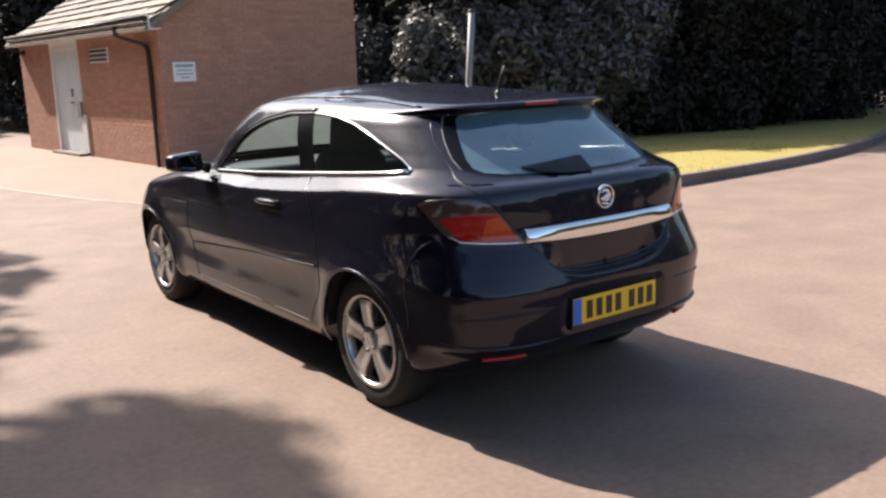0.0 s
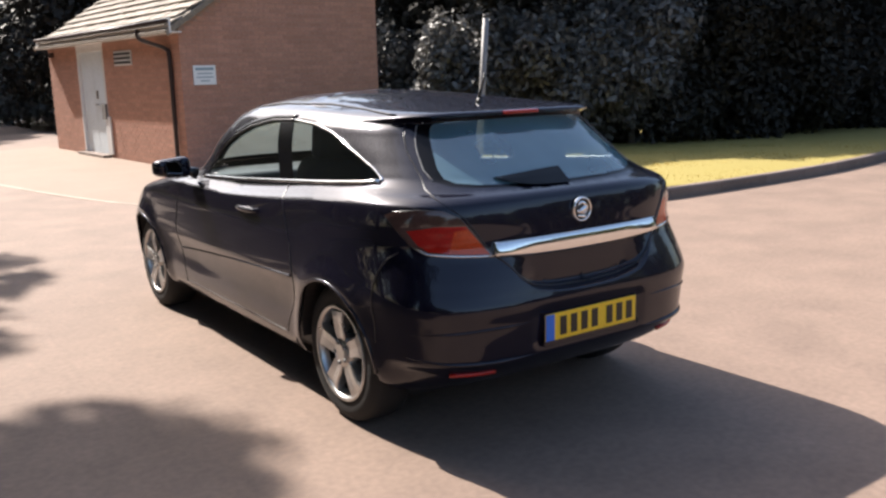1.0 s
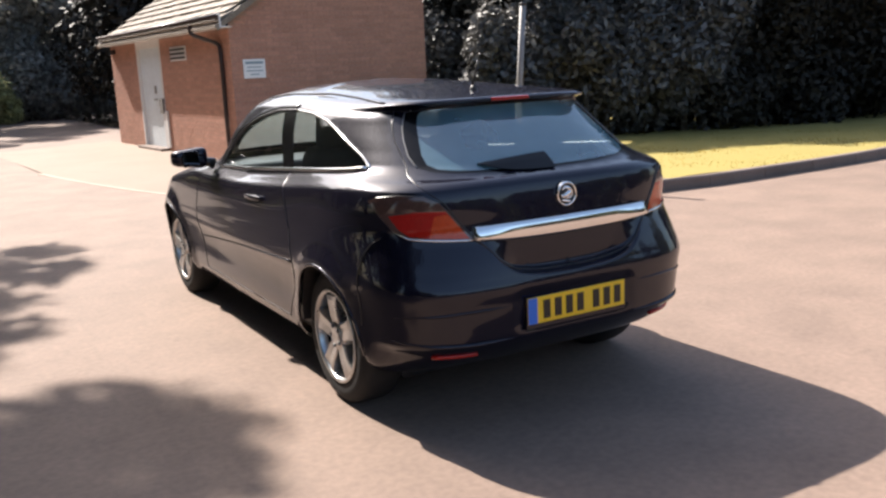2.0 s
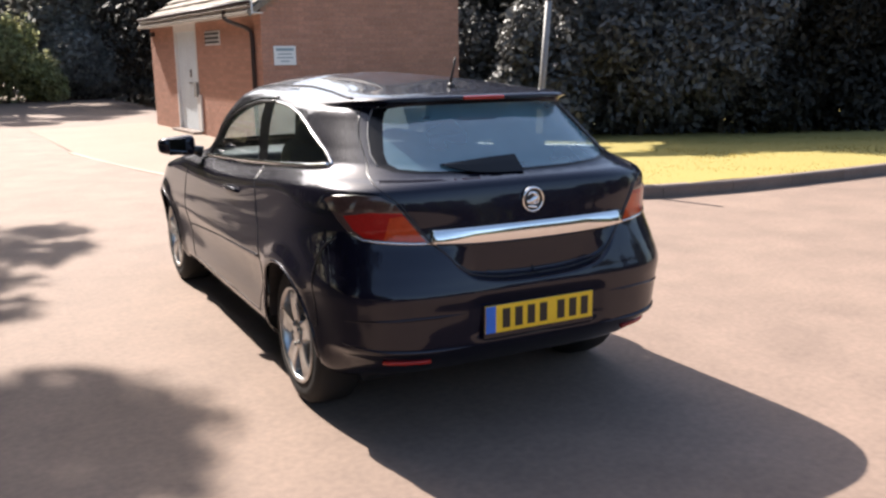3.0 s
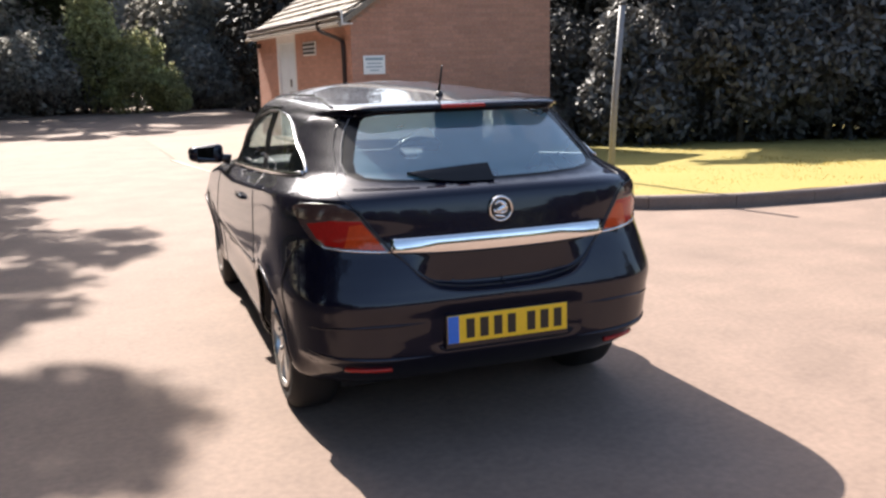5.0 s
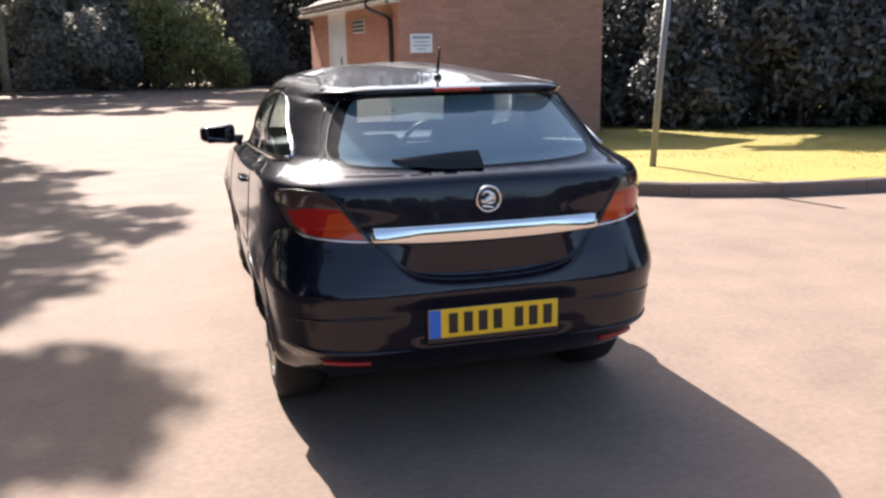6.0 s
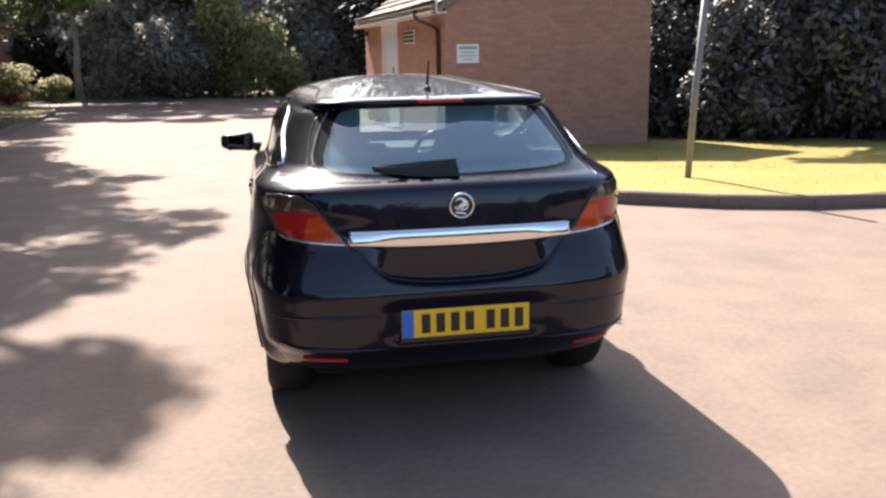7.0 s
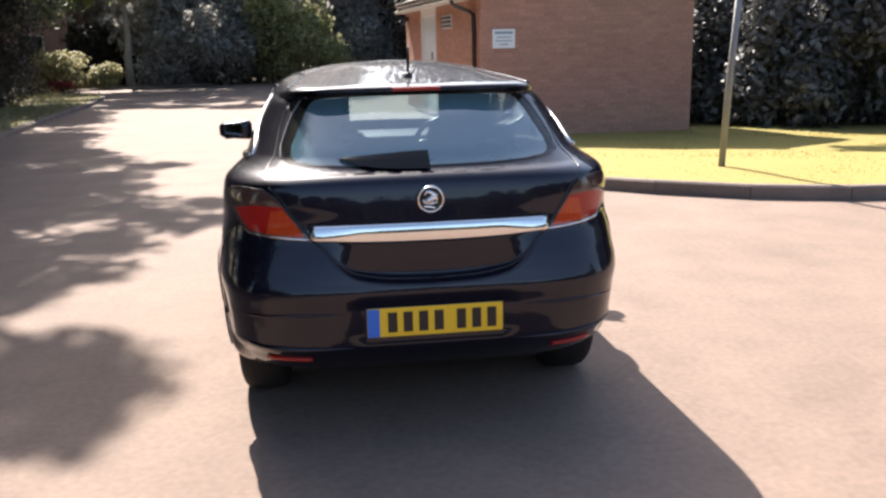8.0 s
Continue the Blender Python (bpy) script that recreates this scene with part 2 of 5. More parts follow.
def part(name, bm, mat, parent=None, label="", smooth=False):
    me = bpy.data.meshes.new(name)
    bm.to_mesh(me)
    bm.free()
    me.materials.append(mat)
    if smooth:
        me.polygons.foreach_set("use_smooth", [True] * len(me.polygons))
    return piece(name, me, parent, None, label)


def box(size, at=(0, 0, 0), bevel=0.0, turn=0.0, segments=2):
    bm = bmesh.new()
    bmesh.ops.create_cube(bm, size=1)
    bmesh.ops.scale(bm, vec=size, verts=bm.verts)
    if bevel > 0:
        bmesh.ops.bevel(bm, geom=bm.edges[:], offset=bevel, segments=segments, affect="EDGES", profile=0.6)
    bmesh.ops.transform(bm, matrix=pose(*at, 0, 0, turn), verts=bm.verts)
    return bm


def tube(points, radii, sides=10, closed=False):
    """A round bar along points, with a radius at each."""
    pts = [Vector(p) for p in points]
    n = len(pts)
    if not hasattr(radii, "__len__"):
        radii = [radii] * n
    verts, faces = [], []
    for i, p in enumerate(pts):
        a, b = pts[(i - 1) % n if closed else max(i - 1, 0)], pts[(i + 1) % n if closed else min(i + 1, n - 1)]
        d = (b - a).normalized()
        up = Vector((0, 0, 1)) if abs(d.z) < 0.9 else Vector((1, 0, 0))
        s = d.cross(up).normalized()
        w = s.cross(d)
        for k in range(sides):
            q = 2 * math.pi * k / sides
            verts.append(p + (s * math.cos(q) + w * math.sin(q)) * radii[i])
    for i in range(n if closed else n - 1):
        j = (i + 1) % n
        for k in range(sides):
            l = (k + 1) % sides
            faces.append((i * sides + k, j * sides + k, j * sides + l, i * sides + l))
    if not closed:
        faces.append(tuple(range(sides)))
        faces.append(tuple((n - 1) * sides + k for k in reversed(range(sides))))
    return verts, faces


def lathe(profile, sides=48):
    """Turns (radius, axial) pairs about the x axis."""
    verts, faces = [], []
    n = len(profile)
    for k in range(sides):
        q = 2 * math.pi * k / sides
        for r, a in profile:
            verts.append((a, r * math.cos(q), r * math.sin(q)))
    for k in range(sides):
        l = (k + 1) % sides
        for i in range(n - 1):
            faces.append((k * n + i, k * n + i + 1, l * n + i + 1, l * n + i))
    return verts, faces


def spline(points, steps=8):
    """A smooth line through points."""
    pts = [Vector(p) for p in points]
    out = []
    for i in range(len(pts) - 1):
        p0, p1, p2, p3 = pts[max(i - 1, 0)], pts[i], pts[i + 1], pts[min(i + 2, len(pts) - 1)]
        for k in range(steps):
            t = k / steps
            out.append(0.5 * ((2 * p1) + (p2 - p0) * t + (2 * p0 - 5 * p1 + 4 * p2 - p3) * t * t + (3 * p1 - p0 - 3 * p2 + p3) * t ** 3))
    out.append(pts[-1])
    return out


def smooth01(x):
    x = max(0.0, min(1.0, x))
    return x * x * (3 - 2 * x)


# ---- ground, kerbs, lawns ----
def sink(x, y):
    """How far the ground drops behind the raised kerb and under the woods' lawn."""
    return -0.42 * smooth01((x - 3.0) / 2.0) * smooth01((y - 6.0) / 4.0)


def lawn_z(x, y):
    return 0.125 - 0.036 * max(0.0, y - 5.0)


def sheet(name, xs, ys, height, mat, label, category, keep=None):
    verts = [(x, y, height(x, y)) for y in ys for x in xs]
    nx = len(xs)
    faces = [(j * nx + i, j * nx + i + 1, (j + 1) * nx + i + 1, (j + 1) * nx + i) for j in range(len(ys) - 1) for i in range(nx - 1)
             if keep is None or keep((xs[i] + xs[i + 1]) / 2, (ys[j] + ys[j + 1]) / 2)]
    ob = new(name, mesh_of(name, verts, faces, mat, True))
    return tagged(ob, label, category, kind="structure")


def steps_out(near, far, step):
    out = list(np.arange(near[0], near[1] + 1e-6, step))
    g = step
    while out[-1] < far[1]:
        g *= 1.35
        out.append(out[-1] + g)
    g = step
    while out[0] > far[0]:
        g *= 1.35
        out.insert(0, out[0] - g)
    return [float(v) for v in out]


sheet("ground", steps_out((-12, 16), (-420, 420), 0.5), steps_out((-10, 30), (-420, 420), 0.5),
      lambda x, y: sink(x, y) + 0.012 * noise.noise((x * 0.35, y * 0.35, 0.0)) * (1 if y > 3 and abs(x) < 20 else 0.35), TARMAC,
      "pale pinkish worn tarmac of a sunlit car park", "ground")

KERB_LINE = spline([(-0.62, 12.6, 0), (-0.42, 11.4, 0), (0.0, 9.4, 0), (0.55, 7.6, 0), (1.4, 6.0, 0), (2.45, 4.85, 0), (3.1, 4.32, 0), (3.85, 3.86, 0), (4.75, 3.58, 0),
                    (5.6, 3.5, 0), (7.0, 3.5, 0), (8.4, 3.57, 0), (9.7, 3.72, 0), (11.2, 4.0, 0), (13.5, 4.7, 0), (16.5, 6.0, 0), (21, 8.6, 0), (28, 13, 0)], 10)


def walk_line(line, length):
    """Points at even distances along a line."""
    out, left = [line[0]], length
    for a, b in zip(line, line[1:]):
        d = (b - a).length
        pos = 0.0
        while d - pos >= left:
            pos += left
            out.append(a.lerp(b, pos / d))
            left = length
        left -= d - pos
    return out


def kerb_height(p):
    return 0.007 + 0.123 * smooth01((p.x - 0.7) / 1.9)


def kerb_run(name, line, length, rise, label, inner=1.0):
    base = root(name, label, "kerb", kind="structure")
    marks = walk_line(line, length)
    for a, b in zip(marks, marks[1:]):
        d = (b - a).normalized()
        side = Vector((-d.y, d.x, 0)) * inner
        gap = d * 0.004
        ha, hb = rise(a), rise(b)
        lift = sink(a.x, a.y)
        rows = []
        for p, h in ((a + gap, ha), (b - gap, hb)):
            e = 0.018 if h > 0.04 else 0.003
            rows.append([p + Vector((0, 0, lift - 0.12)), p + side * 0.006 + Vector((0, 0, lift + h - e)), p + side * (0.006 + e) + Vector((0, 0, lift + h)),
                         p + side * 0.125 + Vector((0, 0, lift + h)), p + side * 0.125 + Vector((0, 0, lift - 0.12))])
        mid = (a + b) / 2
        verts = [v - mid for r in rows for v in r]
        faces = [(i, i + 1, i + 6, i + 5) for i in range(4)] + [(4, 3, 2, 1, 0), (5, 6, 7, 8, 9)]
        if inner < 0:
            faces = [tuple(reversed(f)) for f in faces]
        piece("kerb_stone", mesh_of("kerb_stone", verts, faces, PALE_LIT if ha < 0.03 else KERB), base, Matrix.Translation(mid))
    return base


kerb_run("kerb", KERB_LINE, 0.915, kerb_height, "weathered concrete kerb curving round the lawn")

LEFT_LINE = spline([(-5.6, 3.0, 0), (-5.75, 8, 0), (-5.95, 12.7, 0), (-6.35, 18.0, 0), (-6.75, 24.0, 0), (-7.5, 27.5, 0), (-9.5, 29.5, 0), (-14, 30.4, 0), (-22, 31, 0)], 10)
kerb_run("kerb_verge", LEFT_LINE, 0.915, lambda p: 0.10, "low concrete kerb along the grass verge")


def inside(poly, x, y):
    hit = False
    for (xa, ya), (xb, yb) in zip(poly, poly[1:] + poly[:1]):
        if (ya > y) != (yb > y) and x < (xb - xa) * (y - ya) / (yb - ya) + xa:
            hit = not hit
    return hit


def filled(name, outline, height, mat, label, category, cell=0.5):
    """A lawn or paving inside an outline, on a grid cut cleanly at the outline."""
    bm = bmesh.new()
    bm.faces.new([bm.verts.new((x, y, 0)) for x, y in outline])
    xs, ys = [p[0] for p in outline], [p[1] for p in outline]
    for axis, lo, hi in ((0, min(xs), max(xs)), (1, min(ys), max(ys))):
        v = lo + cell
        while v < hi:
            co, no = [0, 0, 0], [0, 0, 0]
            co[axis], no[axis] = v, 1
            bmesh.ops.bisect_plane(bm, geom=bm.verts[:] + bm.edges[:] + bm.faces[:], plane_co=co, plane_no=no)
            v += cell
    for v in bm.verts:
        v.co.z = height(v.co.x, v.co.y)
    bmesh.ops.recalc_face_normals(bm, faces=bm.faces[:])
    if sum(f.normal.z for f in bm.faces) < 0:
        bmesh.ops.reverse_faces(bm, faces=bm.faces[:])
    ob = part(name, bm, mat, None, label, True)
    return tagged(ob, label, category, kind="structure")


BUILDING = pose(2.46, 11.27, 0, 0, 0, 3.7)          # local x along the plain wall, local y along the door wall
B_LONG, B_DEEP = 3.92, 7.5


def on_b(x, y, z=0.0):
    return BUILDING @ Vector((x, y, z))


inner_kerb = [p + Vector((-(b - a).normalized().y, (b - a).normalized().x, 0)) * 0.10 for p, a, b in zip(KERB_LINE, KERB_LINE[:1] + KERB_LINE, KERB_LINE[1:] + KERB_LINE[-1:]) if (b - a).length > 0]
lawn_edge = [(p.x, p.y) for p in inner_kerb if p.x > 1.5]
LAWN = lawn_edge + [(30, 22), (12, 22), (on_b(0.02, B_DEEP).x, 22), (on_b(0, B_DEEP).x, on_b(0, B_DEEP).y), (on_b(0, 0).x, on_b(0, 0).y), (1.75, 7.6)]
filled("lawn", LAWN, lambda x, y: min(lawn_z(x, y), 0.02 + 0.055 * max(0, (x - 1.2) * 1.6)) + 0.02 * noise.noise((x, y, 3.0)), SOIL, "sunlit yellowish mown lawn behind the kerb", "lawn")
apron_edge = [(p.x, p.y) for p in inner_kerb if p.x <= 1.9]
filled("pavement", apron_edge + [(1.78, 7.6), (on_b(-0.01, 0).x, on_b(0, 0).y), (on_b(0, B_DEEP + 1).x, on_b(0, B_DEEP + 1).y), (-0.9, 18.5)], lambda x, y: 0.008, APRON, "buff paved apron before the brick outbuilding", "pavement")
VERGE = [(p.x - 0.1, p.y) for p in LEFT_LINE if p.y < 29] + [(-9.6, 29.7), (-22, 31.2), (-40, 31), (-40, 3)]
filled("verge", VERGE, lambda x, y: 0.09 + 0.03 * noise.noise((x * 0.7, y * 0.7, 8.0)), ROUGH_SOIL, "rough grass verge beside the drive, tree shade in its darker olive", "grass", 1.0)


far_path = [(p.x, p.y) for p in spline([(-16.0, 32.5, 0), (-11.0, 32.7, 0), (-7.6, 33.2, 0), (-4.6, 33.9, 0)], 4)]
filled("pavement_far", far_path + [(x, y + 0.95) for x, y in reversed(far_path)], lambda x, y: 0.06, PALE_LIT, "pale strip of path along the drive's far edge", "pavement", 1.0)


def blades(name, poly, n, seed, height, box_, label, tall=0.06, mat=BLADE):
    rng = np.random.default_rng(seed)
    verts, faces = [], []
    while len(faces) < n:
        x, y = rng.uniform(box_[0], box_[1]), rng.uniform(box_[2], box_[3])
        if not inside(poly, x, y):
            continue
        z = height(x, y)
        h, a, w = tall * rng.uniform(0.4, 1.2), rng.uniform(0, 6.28), rng.uniform(0.006, 0.014)
        lean = rng.normal(0, 0.45, 2) * h
        k = len(verts)
        verts += [(x - w * math.cos(a), y - w * math.sin(a), z - 0.01), (x + w * math.cos(a), y + w * math.sin(a), z - 0.01), (x + lean[0], y + lean[1], z + h)]
        faces.append((k, k + 1, k + 2))
    ob = new(name, mesh_of(name, verts, faces, mat))
    return tagged(ob, label, "grass", kind="stuff")


blades("grass", LAWN, 20000, 3, lambda x, y: min(lawn_z(x, y), 0.02 + 0.055 * max(0, (x - 1.2) * 1.6)), (1.6, 13, 3.4, 13), "short dry yellow-green grass blades on the lawn", 0.011)
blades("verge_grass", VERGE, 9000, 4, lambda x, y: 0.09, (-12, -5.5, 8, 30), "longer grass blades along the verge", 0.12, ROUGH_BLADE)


# ---- brick outbuilding ----
def building():
    house = root("brick_outbuilding", "small red-brick outbuilding with tiled pitched roof and pale door", "building")
    house.matrix_basis = BUILDING
    eave, low, pitch = 2.36, -0.5, radians(34)
    half, far_eave = 2.3, 3.15
    ridge = eave + 0.12 + half * math.tan(pitch)
    pitch_r = math.atan2(ridge - 0.12 - far_eave, B_LONG - half)
    t = 0.22
    door_a, door_b, door_h = 3.78, 5.45, 2.2

    def wall(name, verts, faces):
        return piece(name, mesh_of(name, verts, faces, MORTAR), house)

    def slab(name, size, at, mat=MORTAR, bevel=0.0, parent=house, label=""):
        return part(name, box(size, at, bevel), mat, parent, label)

    # gable walls: the plain wall at local y 0 and the far one; ridge runs along local y
    def gable(y0, y1):
        out = [(0, low), (B_LONG, low), (B_LONG, far_eave), (half, ridge - 0.14), (0, eave)]
        verts = [(x, y0, z) for x, z in out] + [(x, y1, z) for x, z in out]
        faces = [(0, 1, 2, 3, 4), (9, 8, 7, 6, 5)] + [(i, (i + 5), (i + 1) % 5 + 5, (i + 1) % 5) for i in range(5)]
        return verts, faces

    front = wall("wall", *gable(0.0, t))
    wall("wall", *gable(B_DEEP - t, B_DEEP))
    slab("wall", (t, B_DEEP - 2 * t, far_eave - low), (B_LONG - t / 2, B_DEEP / 2, (far_eave + low) / 2))
    door_wall = slab("wall", (t, door_a - t, eave - low), (t / 2, t + (door_a - t) / 2, (eave + low) / 2))
    far_wall = slab("wall", (t, B_DEEP - t - door_b, eave - low), (t / 2, (door_b + B_DEEP - t) / 2, (eave + low) / 2))
    slab("lintel", (t, door_b - door_a, eave - door_h), (t / 2 - 0.012, (door_a + door_b) / 2, (eave + door_h) / 2), WHITE_PAINT, 0.004, label="white painted panel over the door")
    leaf_w = (door_b - door_a - 0.17) / 2
    door = slab("door", (0.05, leaf_w, door_h - 0.09), (0.07, door_a + 0.08 + leaf_w / 2, door_h / 2 - 0.045), DOOR_PAINT, 0.005, label="pale grey painted door leaf")
    slab("door", (0.05, leaf_w, door_h - 0.09), (0.07, door_b - 0.08 - leaf_w / 2, door_h / 2 - 0.045), DOOR_PAINT, 0.005, label="pale grey painted door leaf")
    for y in (door_a + 0.04, door_b - 0.04):
        slab("door_frame", (0.12, 0.08, door_h), (0.05, y, door_h / 2), WHITE_PAINT, 0.005)
    slab("door_frame", (0.12, door_b - door_a - 0.16, 0.09), (0.05, (door_a + door_b) / 2, door_h - 0.045), WHITE_PAINT, 0.005)
    slab("door_step", (0.25, door_b - door_a, 0.06), (-0.06, (door_a + door_b) / 2, 0.03), KERB, 0.01)
    slab("lock_plate", (0.02, 0.09, 0.16), (0.035, door_a + 0.68, 1.25), GALVANISED, 0.004, door, "grey steel lock plate")
    slab("door_handle", (0.04, 0.12, 0.025), (0.025, door_a + 0.70, 1.05), GALVANISED, 0.006, door)
    slab("lower_panel", (0.03, 0.26, 0.75), (-0.02, door_a - 0.02, 0.45), WHITE_PAINT, 0.004, label="pale boarded panel beside the door")
    slab("meter_box", (0.06, 0.22, 0.3), (-0.03, door_a + 0.12, 0.92), GALVANISED, 0.01, label="small grey meter box")
    # vent grille beside the door
    vent = slab("vent", (0.03, 0.90, 0.27), (-0.012, 2.65, 1.93), WHITE_PAINT, 0.004, label="white louvred wall vent")
    for k in range(3):
        slab("louvre", (0.02, 0.84, 0.042), (-0.03, 2.65, 1.85 + 0.08 * k), DARK_PLASTIC, 0.003, vent)
    # fascia, gutter and downpipe
    slab("fascia", (0.03, B_DEEP + 0.3, 0.24), (-0.19, B_DEEP / 2, eave + 0.01), WHITE_PAINT, 0.004, label="pale painted eaves board")
    slab("soffit", (0.2, B_DEEP + 0.3, 0.02), (-0.10, B_DEEP / 2, eave - 0.09), WHITE_PAINT, 0.003)
    v, f = tube([(-0.235, -0.13, eave + 0.085), (-0.235, B_DEEP + 0.13, eave + 0.095)], 0.030, 10)
    piece("gutter", mesh_of("gutter", v, f, BROWN_PIPE, True), house, label="dark brown plastic gutter")
    v, f = tube(spline([(-0.25, 1.15, eave + 0.02), (-0.24, 1.13, eave - 0.14), (-0.15, 0.80, eave - 0.24), (-0.06, 0.44, eave - 0.34), (-0.045, 0.34, eave - 0.50), (-0.045, 0.335, 1.0), (-0.045, 0.335, -0.05)], 5), 0.036, 10)
    piece("downpipe", mesh_of("downpipe", v, f, BROWN_PIPE, True), house, label="dark brown plastic downpipe")
    # security lamp by the far corner
    slab("wall_lamp", (0.1, 0.14, 0.1), (-0.05, B_DEEP - 0.35, 2.12), BROWN_PIPE, 0.02, label="small dark wall lamp")
    # roof: two sloping slabs, courses of tiles on the side that shows
    for sgn, name in ((-1, "roof_slope"), (1, "roof_slope")):
        slope_a = pitch if sgn < 0 else pitch_r
        run = (half if sgn < 0 else B_LONG - half) + 0.26
        a = Vector((half + sgn * run, 0, ridge - run * math.tan(slope_a)))
        b = Vector((half, 0, ridge))
        y0, y1 = -0.12, B_DEEP + 0.12
        verts = [(p.x, y, p.z - d) for d in (0, 0.05) for p in (a, b) for y in (y0, y1)]
        faces = [(0, 2, 3, 1), (4, 5, 7, 6), (0, 1, 5, 4), (2, 6, 7, 3), (0, 4, 6, 2), (1, 3, 7, 5)]
        slope = piece(name, mesh_of(name, verts, faces, TILE), house)
        along = (b - a).normalized()
        tile = mesh_of("tile", [(u, w, h) for h in (-0.004, 0.022) for u in (0, 0.36) for w in (0.005, 0.295)],
                       [(0, 2, 3, 1), (4, 5, 7, 6), (0, 1, 5, 4), (2, 6, 7, 3), (0, 4, 6, 2), (1, 3, 7, 5)], TILE)
        length = (b - a).length
        rows = int(length / 0.27)
        cols = int((y1 - y0) / 0.3)
        rng = random.Random(5)
        for r in range(rows):
            for c in range(cols):
                if r > (7 if sgn < 0 else -1):
                    continue
                o = a + along * (r * 0.27) + Vector((0, 0, 0.052 + 0.008 * rng.random()))
                slant = math.degrees(math.atan2(along.z, abs(along.x)))
                m = pose(o.x, y0 + c * 0.3 + (0.15 if r % 2 else 0) - 0.05 * (r % 2), o.z, 0, -slant + 8 + rng.uniform(-1, 1), rng.uniform(-0.6, 0.6))
                piece("tile", tile, slope, m)
    slab("ridge_cap", (0.2, B_DEEP + 0.26, 0.06), (half, B_DEEP / 2, ridge + 0.02), TILE, 0.02)
    for y in (-0.135, B_DEEP + 0.135):
        for sgn in (-1, 1):
            slope_a = pitch if sgn < 0 else pitch_r
            run = (half if sgn < 0 else B_LONG - half) + 0.26
            bm = box((run / math.cos(slope_a), 0.025, 0.09), (0, 0, 0), 0.003)
            bmesh.ops.transform(bm, matrix=pose(half + sgn * run / 2, y, ridge - run / 2 * math.tan(slope_a) - 0.06, 0, math.degrees(slope_a) * sgn, 0), verts=bm.verts)
            part("barge_board", bm, TILE, house)
    return house, front, door_wall, far_wall, eave, ridge


HOUSE, FRONT_WALL, DOOR_WALL, FAR_WALL, EAVE, RIDGE = building()

# notice on the plain wall
notice = root("wall_notice", "white notice board with faint grey-blue print on brick", "sign")
notice.matrix_basis = BUILDING
part("board", box((0.40, 0.012, 0.32), (0.395, -0.022, 1.575), 0.003), SIGN_WHITE, notice)
for k, (w, z) in enumerate(((0.32, 1.675), (0.26, 1.60), (0.30, 1.54), (0.16, 1.48))):
    part("print_bar", box((w, 0.003, 0.045 if k == 0 else 0.018), (0.395, -0.0295, z)), SIGN_PRINT, notice)

# sign pole without a sign, on the lawn
pole = root("steel_pole", "plain grey galvanised pole leaning slightly on the lawn", "pole", (4.06, 5.35, 0.10))
v, f = tube([(0, 0, -0.1), (0.025, -0.055, 1.0), (0.06, -0.13, 2.05)], 0.038, 14)
piece("post", mesh_of("post", v, f, GALVANISED, True), pole)
v, f = tube([(0.06, -0.13, 2.045), (0.061, -0.131, 2.07), (0.061, -0.131, 2.078)], [0.042, 0.042, 0.03], 14)
piece("cap", mesh_of("cap", v, f, DARK_PLASTIC, True), pole)


# ---- trees and hedges ----
def leaves(blobs, n, size, seed, hollow=0.55):
    """Leaves on and in a set of uneven blobs (x, y, z, rx, ry, rz): folded blades of two triangles."""
    rng = np.random.default_rng(seed)
    b = np.array(blobs, float)
    weight = b[:, 3] * b[:, 4] + b[:, 4] * b[:, 5] + b[:, 3] * b[:, 5]
    pick = rng.choice(len(b), n, p=weight / weight.sum())
    d = rng.normal(size=(n, 3))
    d /= np.linalg.norm(d, axis=1)[:, None]
    wob = 1 + 0.22 * np.sin(d[:, 0] * 5 + pick) * np.cos(d[:, 1] * 4 + d[:, 2] * 6 + pick * 2.0)
    r = (hollow + (1 - hollow) * rng.random(n) ** 0.6) * wob * (1 + rng.normal(0, 0.05, n))
    c = b[pick, :3] + d * b[pick, 3:] * r[:, None]
    nrm = d * 0.8 + rng.normal(0, 0.6, (n, 3)) + np.array([0, 0, 0.35])
    nrm /= np.linalg.norm(nrm, axis=1)[:, None]
    ax = np.cross(nrm, rng.normal(size=(n, 3)))
    ax /= np.linalg.norm(ax, axis=1)[:, None]
    side = np.cross(nrm, ax)
    s = size * rng.uniform(0.6, 1.35, n)[:, None]
    v = np.empty((n, 4, 3))
    v[:, 0], v[:, 2] = c - ax * s, c + ax * s
    v[:, 1] = c + side * s * 0.48 + nrm * s * 0.16 - ax * s * 0.1
    v[:, 3] = c - side * s * 0.48 + nrm * s * 0.16 - ax * s * 0.1
    v = v.reshape(-1, 3)
    i = np.arange(n) * 4
    f = np.stack([np.stack([i, i + 1, i + 2], 1), np.stack([i, i + 2, i + 3], 1)], 1).reshape(-1, 3)
    return v, f


def quick_mesh(name, v, f, mat):
    me = bpy.data.meshes.new(name)
    me.vertices.add(len(v))
    me.vertices.foreach_set("co", np.ascontiguousarray(v, dtype=np.float32).ravel())
    me.loops.add(len(f) * 3)
    me.loops.foreach_set("vertex_index", np.ascontiguousarray(f, dtype=np.int32).ravel())
    me.polygons.add(len(f))
    me.polygons.foreach_set("loop_start", np.arange(0, len(f) * 3, 3, dtype=np.int32))
    me.materials.append(mat)
    me.update(calc_edges=True)
    me.validate()
    return me


